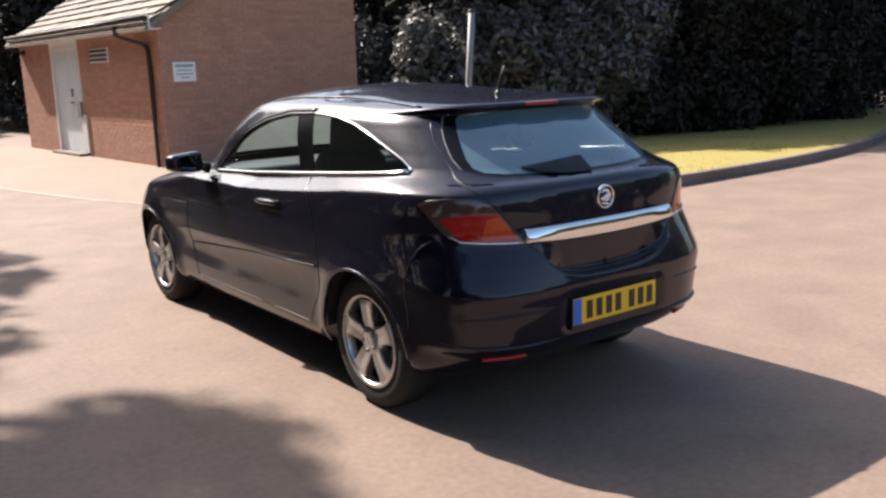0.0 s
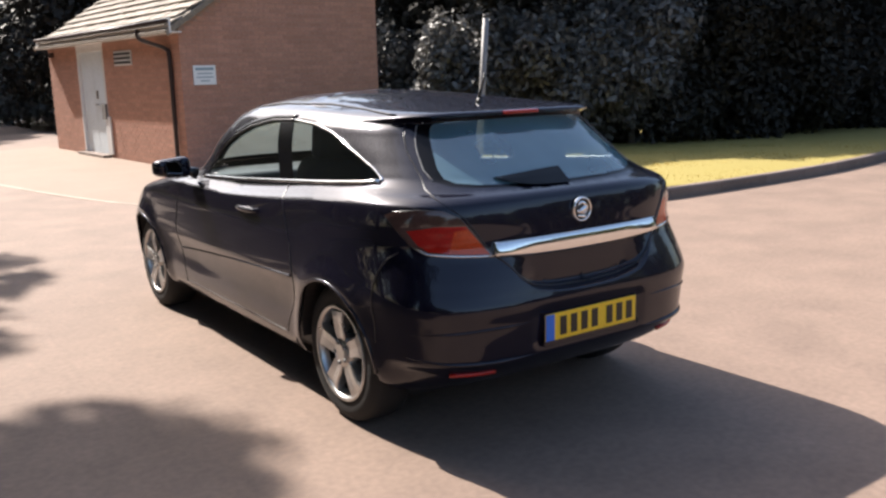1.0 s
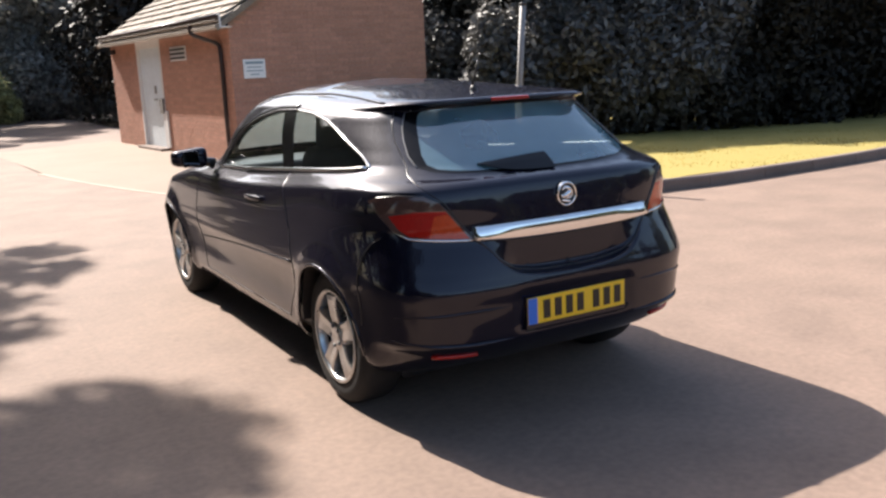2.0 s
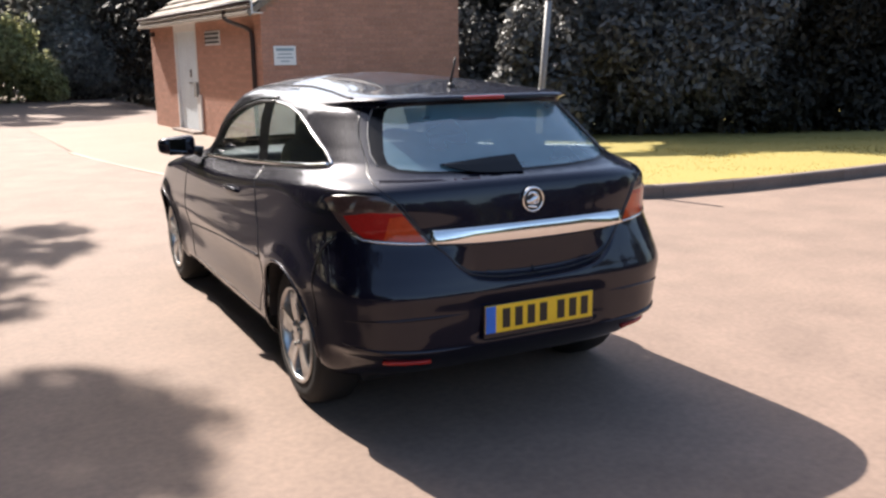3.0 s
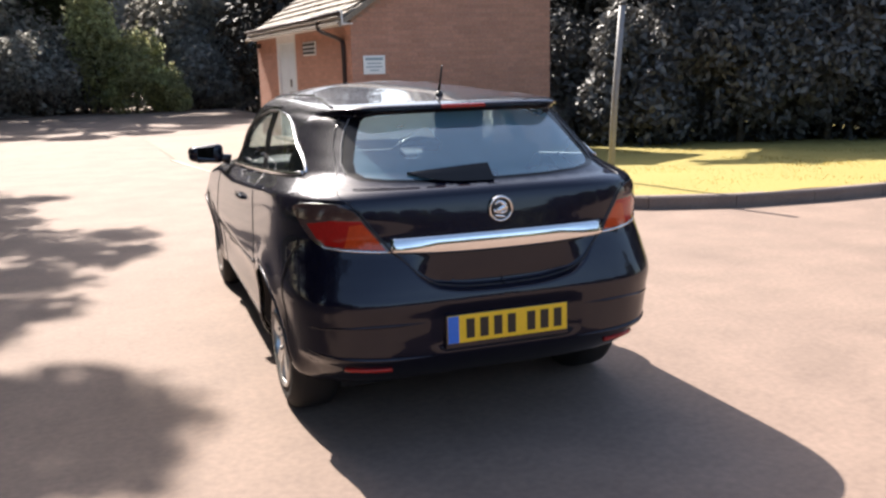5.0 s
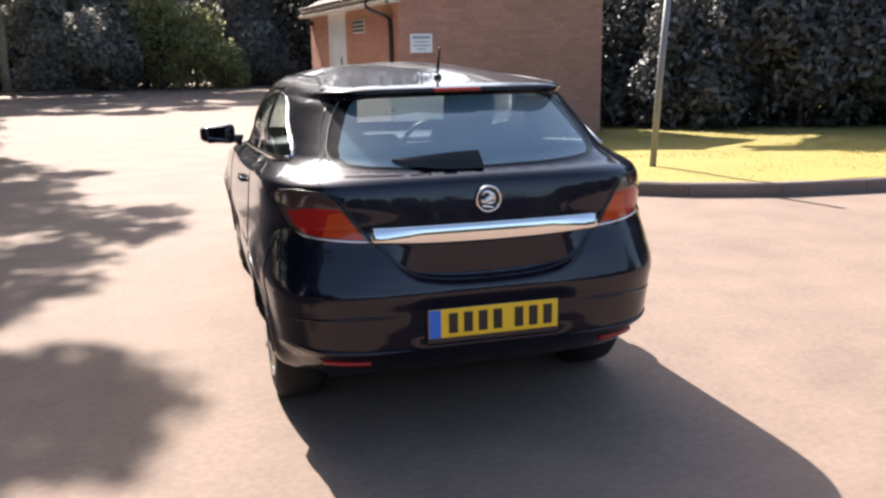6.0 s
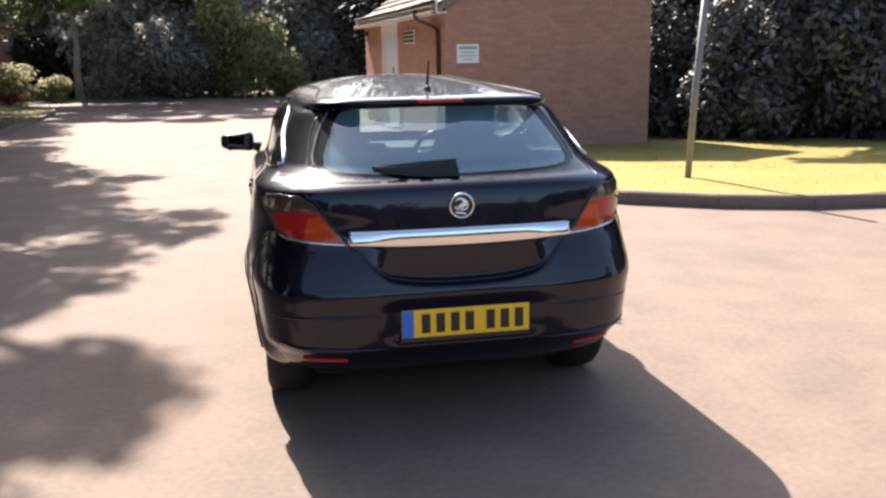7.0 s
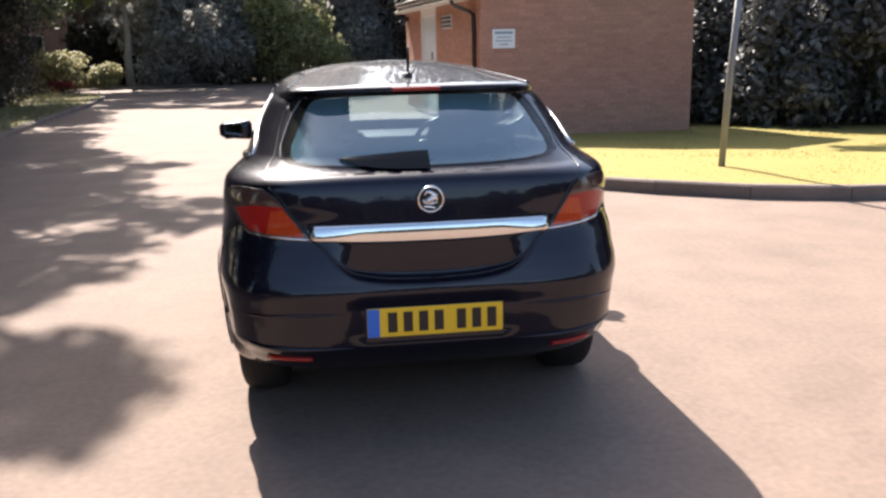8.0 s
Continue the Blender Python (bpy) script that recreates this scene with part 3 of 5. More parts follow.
def tree(name, at, height, trunk_r, blobs, n, leaf, seed, mat=LEAF_MID, bark=BARK, label="", category="tree", limbs=6, group="", lean=(0, 0), hollow=0.55, fork=2):
    """A tapered trunk with limbs that reach into the crown, and a crown of separate leaves. Blobs are given from the foot."""
    rng = random.Random(seed)
    ob = root(name, label, category, at, group)
    top = Vector((lean[0], lean[1], height))
    if trunk_r > 0:
        line = [Vector((rng.uniform(-0.06, 0.06) * k * 0.5, rng.uniform(-0.06, 0.06) * k * 0.5, 0)) + top * (k / 6) for k in range(7)]
        line[0] = Vector((0, 0, -0.15))
        v, f = tube(line, [trunk_r * (1.35 if k == 0 else 1) * (1 - 0.13 * k) for k in range(7)], 12)
        piece("trunk", mesh_of("trunk", v, f, bark, True), ob)
        for k in range(min(limbs, len(blobs))):
            end = Vector(blobs[k][:3])
            s = line[min(6, max(fork, int(6 * min(1.0, 0.55 * end.z / height))))]
            mid = s.lerp(end, 0.5) + Vector((rng.uniform(-0.3, 0.3), rng.uniform(-0.3, 0.3), 0.25))
            r0 = trunk_r * 0.45
            v, f = tube(spline([s, mid, end], 4), [r0 * (1 - 0.1 * q) for q in range(9)], 7)
            piece("limb", mesh_of("limb", v, f, bark, True), ob)
    v, f = leaves(blobs, n, leaf, seed, hollow)
    piece("crown", quick_mesh("crown", v, f, mat), ob)
    return ob


rng = random.Random(11)


def mound(r, h, k, seed, low=0.0):
    q = random.Random(seed)
    out = [(0, 0, low + h * 0.5, r * 0.8, r * 0.8, h * 0.5)]
    for i in range(k):
        a = 6.283 * i / k + q.uniform(-0.3, 0.3)
        z = low + h * q.uniform(0.18, 0.82)
        w = r * q.uniform(0.35, 0.55)
        out.append((math.cos(a) * r * 0.62, math.sin(a) * r * 0.62, z, w, w, h * q.uniform(0.2, 0.32)))
    return out


# laurel hedge behind the lawn; bushes after the fourth have shade in their colour
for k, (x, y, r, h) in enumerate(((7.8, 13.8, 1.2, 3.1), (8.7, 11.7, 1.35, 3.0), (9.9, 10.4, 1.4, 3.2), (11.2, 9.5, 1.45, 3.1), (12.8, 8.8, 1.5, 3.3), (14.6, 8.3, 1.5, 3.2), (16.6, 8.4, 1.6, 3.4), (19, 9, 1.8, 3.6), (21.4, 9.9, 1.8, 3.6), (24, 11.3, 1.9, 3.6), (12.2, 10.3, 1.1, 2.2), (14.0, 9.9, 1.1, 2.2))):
    tree("laurel_bush", (x, y, lawn_z(x, y) - 0.02), h * 0.6, 0.07, mound(r, h, 9, 40 + k, -0.05), 15000, 0.085, 60 + k, LEAF_GREY if k < 4 else LEAF_SHADED, label="dense grey-green laurel bush beside the lawn" if k < 4 else "dense dark glossy laurel bush with shade in its leaf colour", category="bush", limbs=4, group="laurel hedge", hollow=0.3)

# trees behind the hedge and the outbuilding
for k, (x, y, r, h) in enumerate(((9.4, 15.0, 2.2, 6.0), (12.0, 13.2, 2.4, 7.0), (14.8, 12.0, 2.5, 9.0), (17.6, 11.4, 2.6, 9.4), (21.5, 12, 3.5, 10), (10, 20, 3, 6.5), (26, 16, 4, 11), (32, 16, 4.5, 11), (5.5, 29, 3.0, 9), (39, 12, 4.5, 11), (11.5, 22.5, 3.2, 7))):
    tree("broadleaf_tree", (x, y, -0.3), h * 0.7, 0.2, mound(r, h, 12, 80 + k, 0.0), 15000, 0.16, 90 + k, LEAF_SHADED, label="dark broadleaf tree, leafy to the ground", group="trees behind the hedge")

tree("overhanging_tree", (17.0, 9.0, -0.1), 6.0, 0.3, [(-3.6, -1.6, 5.2, 2.0, 2.0, 1.1), (-1.6, -2.6, 5.6, 2.2, 2.0, 1.2), (-2.0, 1.0, 6.2, 2.4, 2.4, 1.6), (1.0, -2.0, 6.0, 2.4, 2.2, 1.5), (1.5, 1.0, 7.0, 2.6, 2.6, 1.8), (0, 0, 8.4, 2.4, 2.4, 1.5)], 12000, 0.15, 555, LEAF_SHADED, label="broad dark tree hanging over the lawn's far end", limbs=6)

tree("overhanging_tree", (12.6, 11.6, -0.1), 5.0, 0.24, [(-2.2, -1.6, 4.9, 1.4, 1.5, 0.9), (-0.4, -2.9, 5.0, 1.5, 1.5, 0.9), (1.6, -3.2, 5.2, 1.6, 1.5, 1.0), (-1.6, 0.6, 6.2, 2.0, 2.0, 1.3), (1.2, 0, 6.4, 2.2, 2.2, 1.4), (3.2, -2.2, 5.4, 1.7, 1.6, 1.0), (-4.0, -1.2, 4.5, 1.2, 1.2, 0.8), (-5.0, -0.4, 4.2, 0.9, 0.9, 0.7)], 14000, 0.14, 556, LEAF_SHADED, label="dark tree spreading over the laurel hedge", limbs=6)

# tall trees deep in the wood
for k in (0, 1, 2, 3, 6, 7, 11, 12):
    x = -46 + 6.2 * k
    tree("forest_tree", (x, 58 + 3 * math.sin(k * 2.1), 0), 12, 0.35, mound(4.6, 13, 12, 600 + k, 2.5), 8000, 0.42, 620 + k, LEAF_HAZED, label="tall tree deep in the wood beyond the drive", limbs=5, group="tall trees deep in the wood")

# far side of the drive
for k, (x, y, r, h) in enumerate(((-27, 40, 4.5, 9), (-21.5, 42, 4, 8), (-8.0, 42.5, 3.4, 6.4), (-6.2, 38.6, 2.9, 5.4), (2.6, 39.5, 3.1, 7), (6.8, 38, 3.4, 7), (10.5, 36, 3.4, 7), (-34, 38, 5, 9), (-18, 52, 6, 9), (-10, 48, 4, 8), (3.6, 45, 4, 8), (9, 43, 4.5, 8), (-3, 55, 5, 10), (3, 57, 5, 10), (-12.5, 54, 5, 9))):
    tree("woodland_tree", (x, y, 0), h * 0.75, 0.24, mound(r, h, 15, 120 + k, 0.0), 12000, 0.20, 140 + k, LEAF_HAZED, label="dark woodland tree in leaf across the drive", group="trees across the drive")
# the eighth shrub is coloured near black to stand for a shaded opening
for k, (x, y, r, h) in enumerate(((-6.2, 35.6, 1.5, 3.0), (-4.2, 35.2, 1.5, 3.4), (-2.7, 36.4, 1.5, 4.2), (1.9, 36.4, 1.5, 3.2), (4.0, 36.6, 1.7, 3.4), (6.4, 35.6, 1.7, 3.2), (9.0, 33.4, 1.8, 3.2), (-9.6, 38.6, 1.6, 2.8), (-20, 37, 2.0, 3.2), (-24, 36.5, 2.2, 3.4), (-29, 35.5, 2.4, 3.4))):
    tree("dark_shrub", (x, y, 0), h * 0.6, 0.05, mound(r, h, 9, 230 + k, -0.1), 6500, 0.13, 235 + k, LEAF_SHADED if k == 7 else LEAF_HAZED, label="dense shaded shrub under the woodland trees", category="shrub", limbs=3, group="shrubs under the trees")
for k, (x, y, r, h) in enumerate(((-0.7, 34.9, 1.2, 3.3), (-2.1, 35.2, 1.0, 4.9), (0.6, 34.6, 0.8, 1.9))):
    tree("green_shrub", (x, y, 0), h * 0.6, 0.05, mound(r, h, 8, 170 + k), 4500, 0.12, 175 + k, LEAF_SAGE, label="sunlit light green shrub at the wood's edge", category="shrub", limbs=3, group="shrubs at the wood's edge")
tree("yew_column", (-8.95, 21.9, 0.05), 3.6, 0.16, mound(1.3, 6.2, 14, 301, -0.1) + [(0, 0, 0.7, 1.1, 1.1, 0.9)], 30000, 0.055, 302, LEAF_YEW, label="dark clipped yew on the verge", category="tree", limbs=4)
tree("pale_trunk_tree", (-7.9, 34.9, 0), 6.5, 0.17, [(0.1, -1.4, 4.0, 1.0, 1.0, 0.6), (-1.5, -1.8, 3.7, 1.0, 1.0, 0.55), (-2.9, -1.2, 4.0, 1.1, 1.1, 0.6), (1.4, 0, 5.2, 1.4, 1.3, 1.0), (0, 0.4, 6.6, 1.8, 1.8, 1.4)], 6500, 0.13, 311, LEAF_LIGHT, PALE_BARK, label="tree with a pale bare trunk and light green boughs", limbs=5, fork=4)
tree("golden_shrub", (-10.4, 33.8, 0.05), 0.7, 0.04, mound(1.15, 1.45, 8, 321, -0.05), 3500, 0.09, 322, LEAF_GOLD, label="rounded yellow-green garden shrub", category="shrub", limbs=3, group="golden shrubs")
tree("golden_shrub", (-8.75, 33.9, 0.05), 0.5, 0.04, mound(0.8, 1.0, 7, 323, -0.05), 2600, 0.08, 324, LEAF_GOLD, label="low yellow-green garden shrub at the drive's edge", category="shrub", limbs=3, group="golden shrubs")
tree("red_flowers", (-10.0, 32.5, 0.05), 0.25, 0.02, mound(0.5, 0.42, 6, 331, -0.02), 900, 0.05, 332, FLOWER, label="low plant with dull red flowers", category="plant", limbs=2)


def far_house():
    h = root("brick_house", "red-brick house half hidden behind garden shrubs", "house", (-14.8, 43.5, 0))
    part("wall", box((6.4, 6.0, 4.6), (0, 0, 2.3)), PALE_BRICK, h)
    verts = [(-3.5, -3.4, 4.5), (3.5, -3.4, 4.5), (3.5, 0, 6.9), (-3.5, 0, 6.9), (3.5, 3.4, 4.5), (-3.5, 3.4, 4.5)]
    piece("roof", mesh_of("roof", verts, [(0, 1, 2, 3), (3, 2, 4, 5), (0, 3, 5), (1, 4, 2), (0, 5, 4, 1)], TILE), h)
    for x in (-1.6, 1.5):
        w = part("window", box((1.2, 0.06, 1.2), (x, -3.02, 1.7), 0.01), WHITE_PAINT, h)
        part("pane", box((1.06, 0.02, 1.06), (x, -3.06, 1.7)), TRIM, w)


far_house()

# woods round the car park: west of the drive, behind and beyond
for k, (x, y, r, h) in enumerate(((-17, -16, 3.6, 8), (-15.5, -7, 3.6, 9), (-14, 1, 3.4, 8.5), (-14.5, 8, 3.6, 12), (-14.5, 15, 3.8, 14), (-15.5, 22, 4.0, 15), (-18, 29, 4.2, 15), (-13, -31, 3.8, 6.5), (-9, -33, 3.8, 5.0), (-5, -34, 3.8, 5.8), (-1, -35, 4, 4.6), (3, -35, 4, 6.2), (7, -34, 4, 5.0), (11, -33, 4, 5.6), (15, -32, 4, 4.6), (19.5, -28.5, 4, 6.4), (24, -24, 4.2, 8), (27.5, -17, 4.2, 7.5), (30, -10, 4.4, 9), (34, 4, 4.2, 9), (-20, -26, 4, 9))):
    tree("boundary_tree", (x, y, 0), h * 0.75, 0.24, mound(r, h, 12, 400 + k, 0.0), 9000, 0.24, 420 + k, LEAF_SHADED if k % 2 else LEAF_MID, label="leafy boundary tree round the car park", group="boundary trees")

# tall trees over the verge, which shade the drive
SHIFT = Vector((-SUN_DIR.x / SUN_DIR.z, -SUN_DIR.y / SUN_DIR.z))


def over(sx, sy, r, h, flat=0.7):
    """A leafy bough at height h whose shade falls at (sx, sy)."""
    return (sx - SHIFT.x * h, sy - SHIFT.y * h, h, r, r, r * flat)


def shade_tree(at, spots, n, seed, trunk=9.0, leaf=0.09):
    blobs = [over(*s) for s in spots] + [over(x, y, r * 0.95, h - d) for x, y, r, h in spots if r >= 0.8 for d in (2.0, 3.8, 5.2)] + [(at[0] + dx, at[1] + dy, z, 1.7, 1.8, 1.2) for dx, dy, z in ((0.4, -1.6, 6.0), (-1.4, 1.0, 6.6), (0.6, 1.8, 7.6), (-0.6, -0.8, 8.6))] + [(at[0] + dx, at[1] + dy, z, q, q, q * 0.8) for dx, dy, z, q in ((-0.8, 0.0, 4.2, 1.7), (-1.6, 1.6, 5.4, 2.2), (-0.9, -1.9, 5.0, 1.8), (-2.8, 0.2, 7.0, 2.4), (-2.6, -1.4, 3.4, 1.9))]
    blobs = [(x - at[0], y - at[1], z - at[2], a, b, c) for x, y, z, a, b, c in blobs]
    return tree("tall_tree", at, trunk, 0.28, blobs, n, leaf, seed, LEAF_MID, label="tall broadleaf tree spreading over the drive", limbs=len(blobs), group="tall trees along the verge", hollow=0.08)


def canopy_tree(at, spots, n, seed):
    """A tree behind the hedge whose boughs shade the far lawn."""
    blobs = [over(*s) for s in spots]
    blobs = [(x - at[0], y - at[1], z - at[2], a, b, c) for x, y, z, a, b, c in blobs] + [(0, 0.5, 6.6, 2.0, 2.0, 1.4), (1.5, 1.0, 7.4, 1.8, 1.8, 1.3)]
    return tree("canopy_tree", at, 5.6, 0.26, blobs, n, 0.11, seed, LEAF_SHADED, label="dark tree spreading its boughs over the hedge", limbs=len(blobs), hollow=0.1)


canopy_tree((10.2, 13.2, -0.2), [(6.75, 6.45, 0.5, 5.4), (7.6, 6.3, 0.65, 5.6), (8.7, 6.3, 0.9, 5.6), (9.4, 7.4, 1.0, 5.8), (10.2, 6.0, 1.0, 5.6), (11.2, 6.6, 1.1, 5.6), (11.9, 5.5, 0.9, 5.4), (12.8, 6.0, 1.1, 5.6), (14.0, 6.2, 1.2, 5.8), (9.3, 5.5, 0.5, 5.5), (10.0, 4.95, 0.75, 5.4), (11.0, 4.8, 0.85, 5.6), (12.3, 4.7, 1.0, 5.7), (13.6, 5.0, 1.0, 5.5), (15.2, 5.8, 1.2, 5.7)], 48000, 210)
shade_tree((-8.2, 12.5, 0.05), [(-1.75, 0.55, 0.42, 10.5), (-2.2, 0.1, 0.6, 10.8), (-1.55, -0.35, 0.3, 10.2), (-2.6, -0.8, 0.8, 11), (-3.4, 0.6, 1.0, 10.6), (-3.6, -1.6, 1.1, 11.5), (-5, 0, 1.3, 10.5), (-3.2, 1.7, 0.9, 10.2), (-4.6, 1.9, 1.2, 10), (-4.4, -2.6, 1.3, 11), (-1.45, 0.1, 0.34, 10.4)], 125000, 201)
shade_tree((-8.6, 4.2, 0.05), [(-2.9, -3.9, 1.2, 8.0), (-2.6, -6.0, 1.4, 9.5), (-4.2, -4.4, 1.4, 8.4), (-4.3, -6.4, 1.5, 9.2), (-5.6, -3.6, 1.4, 8.2), (-5.8, -5.6, 1.5, 9.0), (-6.8, -4.2, 1.4, 8.0), (-3.4, -8.0, 1.5, 10.0), (-6.4, -8.0, 1.6, 9.6)], 52000, 208)
shade_tree((-9.0, 15.5, 0.05), [(-1.6, 3.9, 0.36, 9.5), (-2.2, 3.3, 0.6, 9.2), (-1.5, 5.0, 0.4, 9.8), (-2.5, 5.0, 0.7, 9.6), (-3.2, 2.9, 0.9, 9.5), (-3.6, 5.2, 1.0, 10), (-4.8, 3.8, 1.3, 9.6), (-6, 5, 1.4, 9), (-3.4, 6.8, 0.8, 9.6), (-4.6, 6.2, 1.2, 9.4), (-5.8, 7.2, 1.2, 9), (-3.3, 4.4, 0.55, 9.6), (-2.75, 2.7, 0.5, 9.4), (-3.0, 5.7, 0.5, 9.8), (-3.75, 6.8, 0.6, 9.6), (-1.36, 4.2, 0.26, 9.6), (-1.95, 4.3, 0.5, 9.3), (-2.05, 2.3, 0.4, 9.3), (-2.3, 1.75, 0.32, 9.6), (-2.9, 2.1, 0.6, 9.4), (-2.55, 6.3, 0.42, 9.5), (-2.9, 7.3, 0.5, 9.7), (-2.35, 8.3, 0.3, 9.8)], 95000, 202)
shade_tree((-9.3, 19.5, 0.05), [(-2.7, 8.2, 0.45, 9.8), (-3.4, 9.0, 0.6, 9.5), (-4.0, 7.6, 0.8, 9.2), (-4.8, 10.4, 1.0, 10), (-5.4, 8.2, 1.2, 9.4), (-6.6, 10.2, 1.3, 9), (-5.2, 12.8, 1.0, 10), (-4.2, 9.9, 0.8, 9.6), (-5.8, 11.4, 1.2, 9.5), (-4.9, 11.4, 0.8, 9.8), (-3.7, 8.3, 0.55, 9.6), (-4.6, 9.2, 0.7, 9.4)], 72000, 203)
shade_tree((-10.0, 24.5, 0.05), [(-5.2, 14.5, 0.7, 10), (-5.8, 16.5, 1.0, 9.5), (-6.4, 19, 1.2, 9.5), (-7.6, 14.6, 1.4, 9), (-8.5, 17.5, 1.5, 9), (-7.2, 21, 1.2, 10), (-6.0, 17.6, 0.9, 9.6)], 52000, 204)


shade_tree((-12.5, 33.5, 0.05), [(-8.0, 23.5, 1.1, 8), (-8.6, 26.2, 1.1, 8.5), (-10.5, 25.5, 1.3, 8), (-10.0, 28.4, 1.1, 8.2), (-7.6, 28.8, 0.9, 9)], 14000, 205, 7.0)
shade_tree((-2.4, 42.0, 0.0), [(-5.5, 21.6, 1.0, 14), (-4.0, 21.0, 0.8, 14), (-2.4, 20.2, 0.9, 14), (-0.8, 21.0, 0.8, 14), (0.6, 22.4, 0.95, 14), (-6.0, 24.0, 1.25, 14), (-3.6, 23.4, 1.2, 14), (-1.4, 23.4, 1.2, 14), (1.4, 24.6, 1.3, 14), (-4.8, 25.8, 1.3, 14), (-2.2, 25.8, 1.3, 14), (0.2, 26.6, 1.3, 14), (2.4, 27.6, 1.3, 14), (3.6, 30.0, 1.3, 14)], 66000, 206, 12.0, 0.11)
shade_tree((-4.5, 44.0, 0.0), [(-8.2 + 1.75 * i + 0.5 * (j % 2), 26.8 + 2.1 * j, 1.05, 12 + 0.5 * ((i + j) % 3)) for i in range(7) for j in range(2)], 34000, 207, 11.0, 0.15)
tree("garden_tree", (-15.8, 38.0, 0), 4.4, 0.18, [(1.8, -0.6, 4.3, 1.5, 1.3, 0.9), (3.4, -0.4, 4.6, 1.3, 1.3, 0.9), (0.0, 0.0, 5.2, 1.8, 1.6, 1.3), (2.4, 0.4, 6.0, 2.0, 1.6, 1.3), (-1.8, -0.4, 4.6, 1.5, 1.4, 1.0)], 9000, 0.15, 341, LEAF_HAZED, label="garden tree before the brick house", limbs=5)


# ---- the car ----
def curve_of(table):
    """A monotone smooth curve through (z, value) pairs."""
    xs, ys = np.array([a for a, _ in table]), np.array([b for _, b in table])
    h, d = np.diff(xs), np.diff(ys) / np.diff(xs)
    m = np.zeros(len(xs))
    m[0], m[-1] = d[0], d[-1]
    for i in range(1, len(xs) - 1):
        m[i] = 0 if d[i - 1] * d[i] <= 0 else 2 * d[i - 1] * d[i] / (d[i - 1] + d[i])

    def value(z):
        z = np.clip(np.asarray(z, float), xs[0], xs[-1])
        i = np.clip(np.searchsorted(xs, z) - 1, 0, len(xs) - 2)
        t = (z - xs[i]) / h[i]
        return (2 * t ** 3 - 3 * t ** 2 + 1) * ys[i] + (t ** 3 - 2 * t ** 2 + t) * h[i] * m[i] + (3 * t ** 2 - 2 * t ** 3) * ys[i + 1] + (t ** 3 - t ** 2) * h[i] * m[i + 1]

    return value


TAIL = curve_of([(0.20, -0.42), (0.24, -0.54), (0.28, -0.625), (0.32, -0.685), (0.36, -0.728), (0.395, -0.754), (0.45, -0.758), (0.55, -0.766), (0.605, -0.772), (0.65, -0.762), (0.70, -0.748), (0.76, -0.728), (0.80, -0.714), (0.84, -0.705),
                 (0.95, -0.690), (1.005, -0.678), (1.029, -0.656), (1.048, -0.604), (1.12, -0.515), (1.22, -0.385), (1.305, -0.270), (1.318, -0.262), (1.326, -0.288), (1.336, -0.312), (1.344, -0.308), (1.352, -0.26),
                 (1.362, -0.15), (1.373, -0.02), (1.393, 0.22), (1.410, 0.45), (1.423, 0.68), (1.432, 0.88)])
NOSE = curve_of([(0.20, 3.28), (0.28, 3.42), (0.45, 3.47), (0.56, 3.45), (0.65, 3.40), (0.72, 3.32), (0.78, 3.20), (0.84, 2.98), (0.90, 2.70), (0.95, 2.40), (0.985, 2.23), (1.0, 2.21), (1.1, 2.10), (1.2, 1.965), (1.3, 1.79), (1.36, 1.615),
                 (1.39, 1.44), (1.41, 1.29), (1.424, 1.10), (1.432, 0.92)])
WIDE = curve_of([(0.20, 0.73), (0.24, 0.775), (0.30, 0.802), (0.45, 0.815), (0.55, 0.828), (0.60, 0.838), (0.65, 0.842), (0.70, 0.838), (0.80, 0.827), (0.88, 0.816), (0.925, 0.809), (0.944, 0.804), (0.954, 0.796), (0.972, 0.775), (0.990, 0.754), (1.006, 0.736), (1.026, 0.725), (1.08, 0.710), (1.14, 0.691), (1.20, 0.669), (1.28, 0.628),
                 (1.31, 0.610), (1.330, 0.587), (1.350, 0.557), (1.372, 0.502), (1.392, 0.432), (1.411, 0.332), (1.424, 0.22), (1.432, 0.05)])
REAR_N = curve_of([(0.2, 4.2), (0.45, 4.5), (0.6, 4.35), (0.7, 3.95), (0.85, 3.55), (1.0, 4.0), (1.06, 3.6), (1.1, 3.2), (1.2, 3.1), (1.3, 3.6), (1.335, 5.6), (1.348, 5.6), (1.365, 4.6), (1.432, 2.7)])
REAR_C = curve_of([(0.2, 0.10), (0.9, 0.10), (1.05, 0.25), (1.3, 0.34), (1.335, 0.28), (1.348, 0.30), (1.372, 0.70), (1.432, 0.88)])
FRONT_C = curve_of([(0.2, 2.5), (0.8, 2.4), (0.9, 1.9), (1.0, 1.5), (1.2, 1.25), (1.32, 1.10), (1.38, 0.97), (1.432, 0.90)])
SEAM_X = (0, 0.14, 0.28, 0.355, 0.405, 0.448, 0.50)
SEAM_Z = (0.648, 0.652, 0.672, 0.715, 0.772, 0.806, 0.88)
SEAM = curve_of(list(zip(SEAM_X, SEAM_Z)))
AXLES = (0.0, 2.614)
S_REAR, S_SIDE = 0.42, 0.76


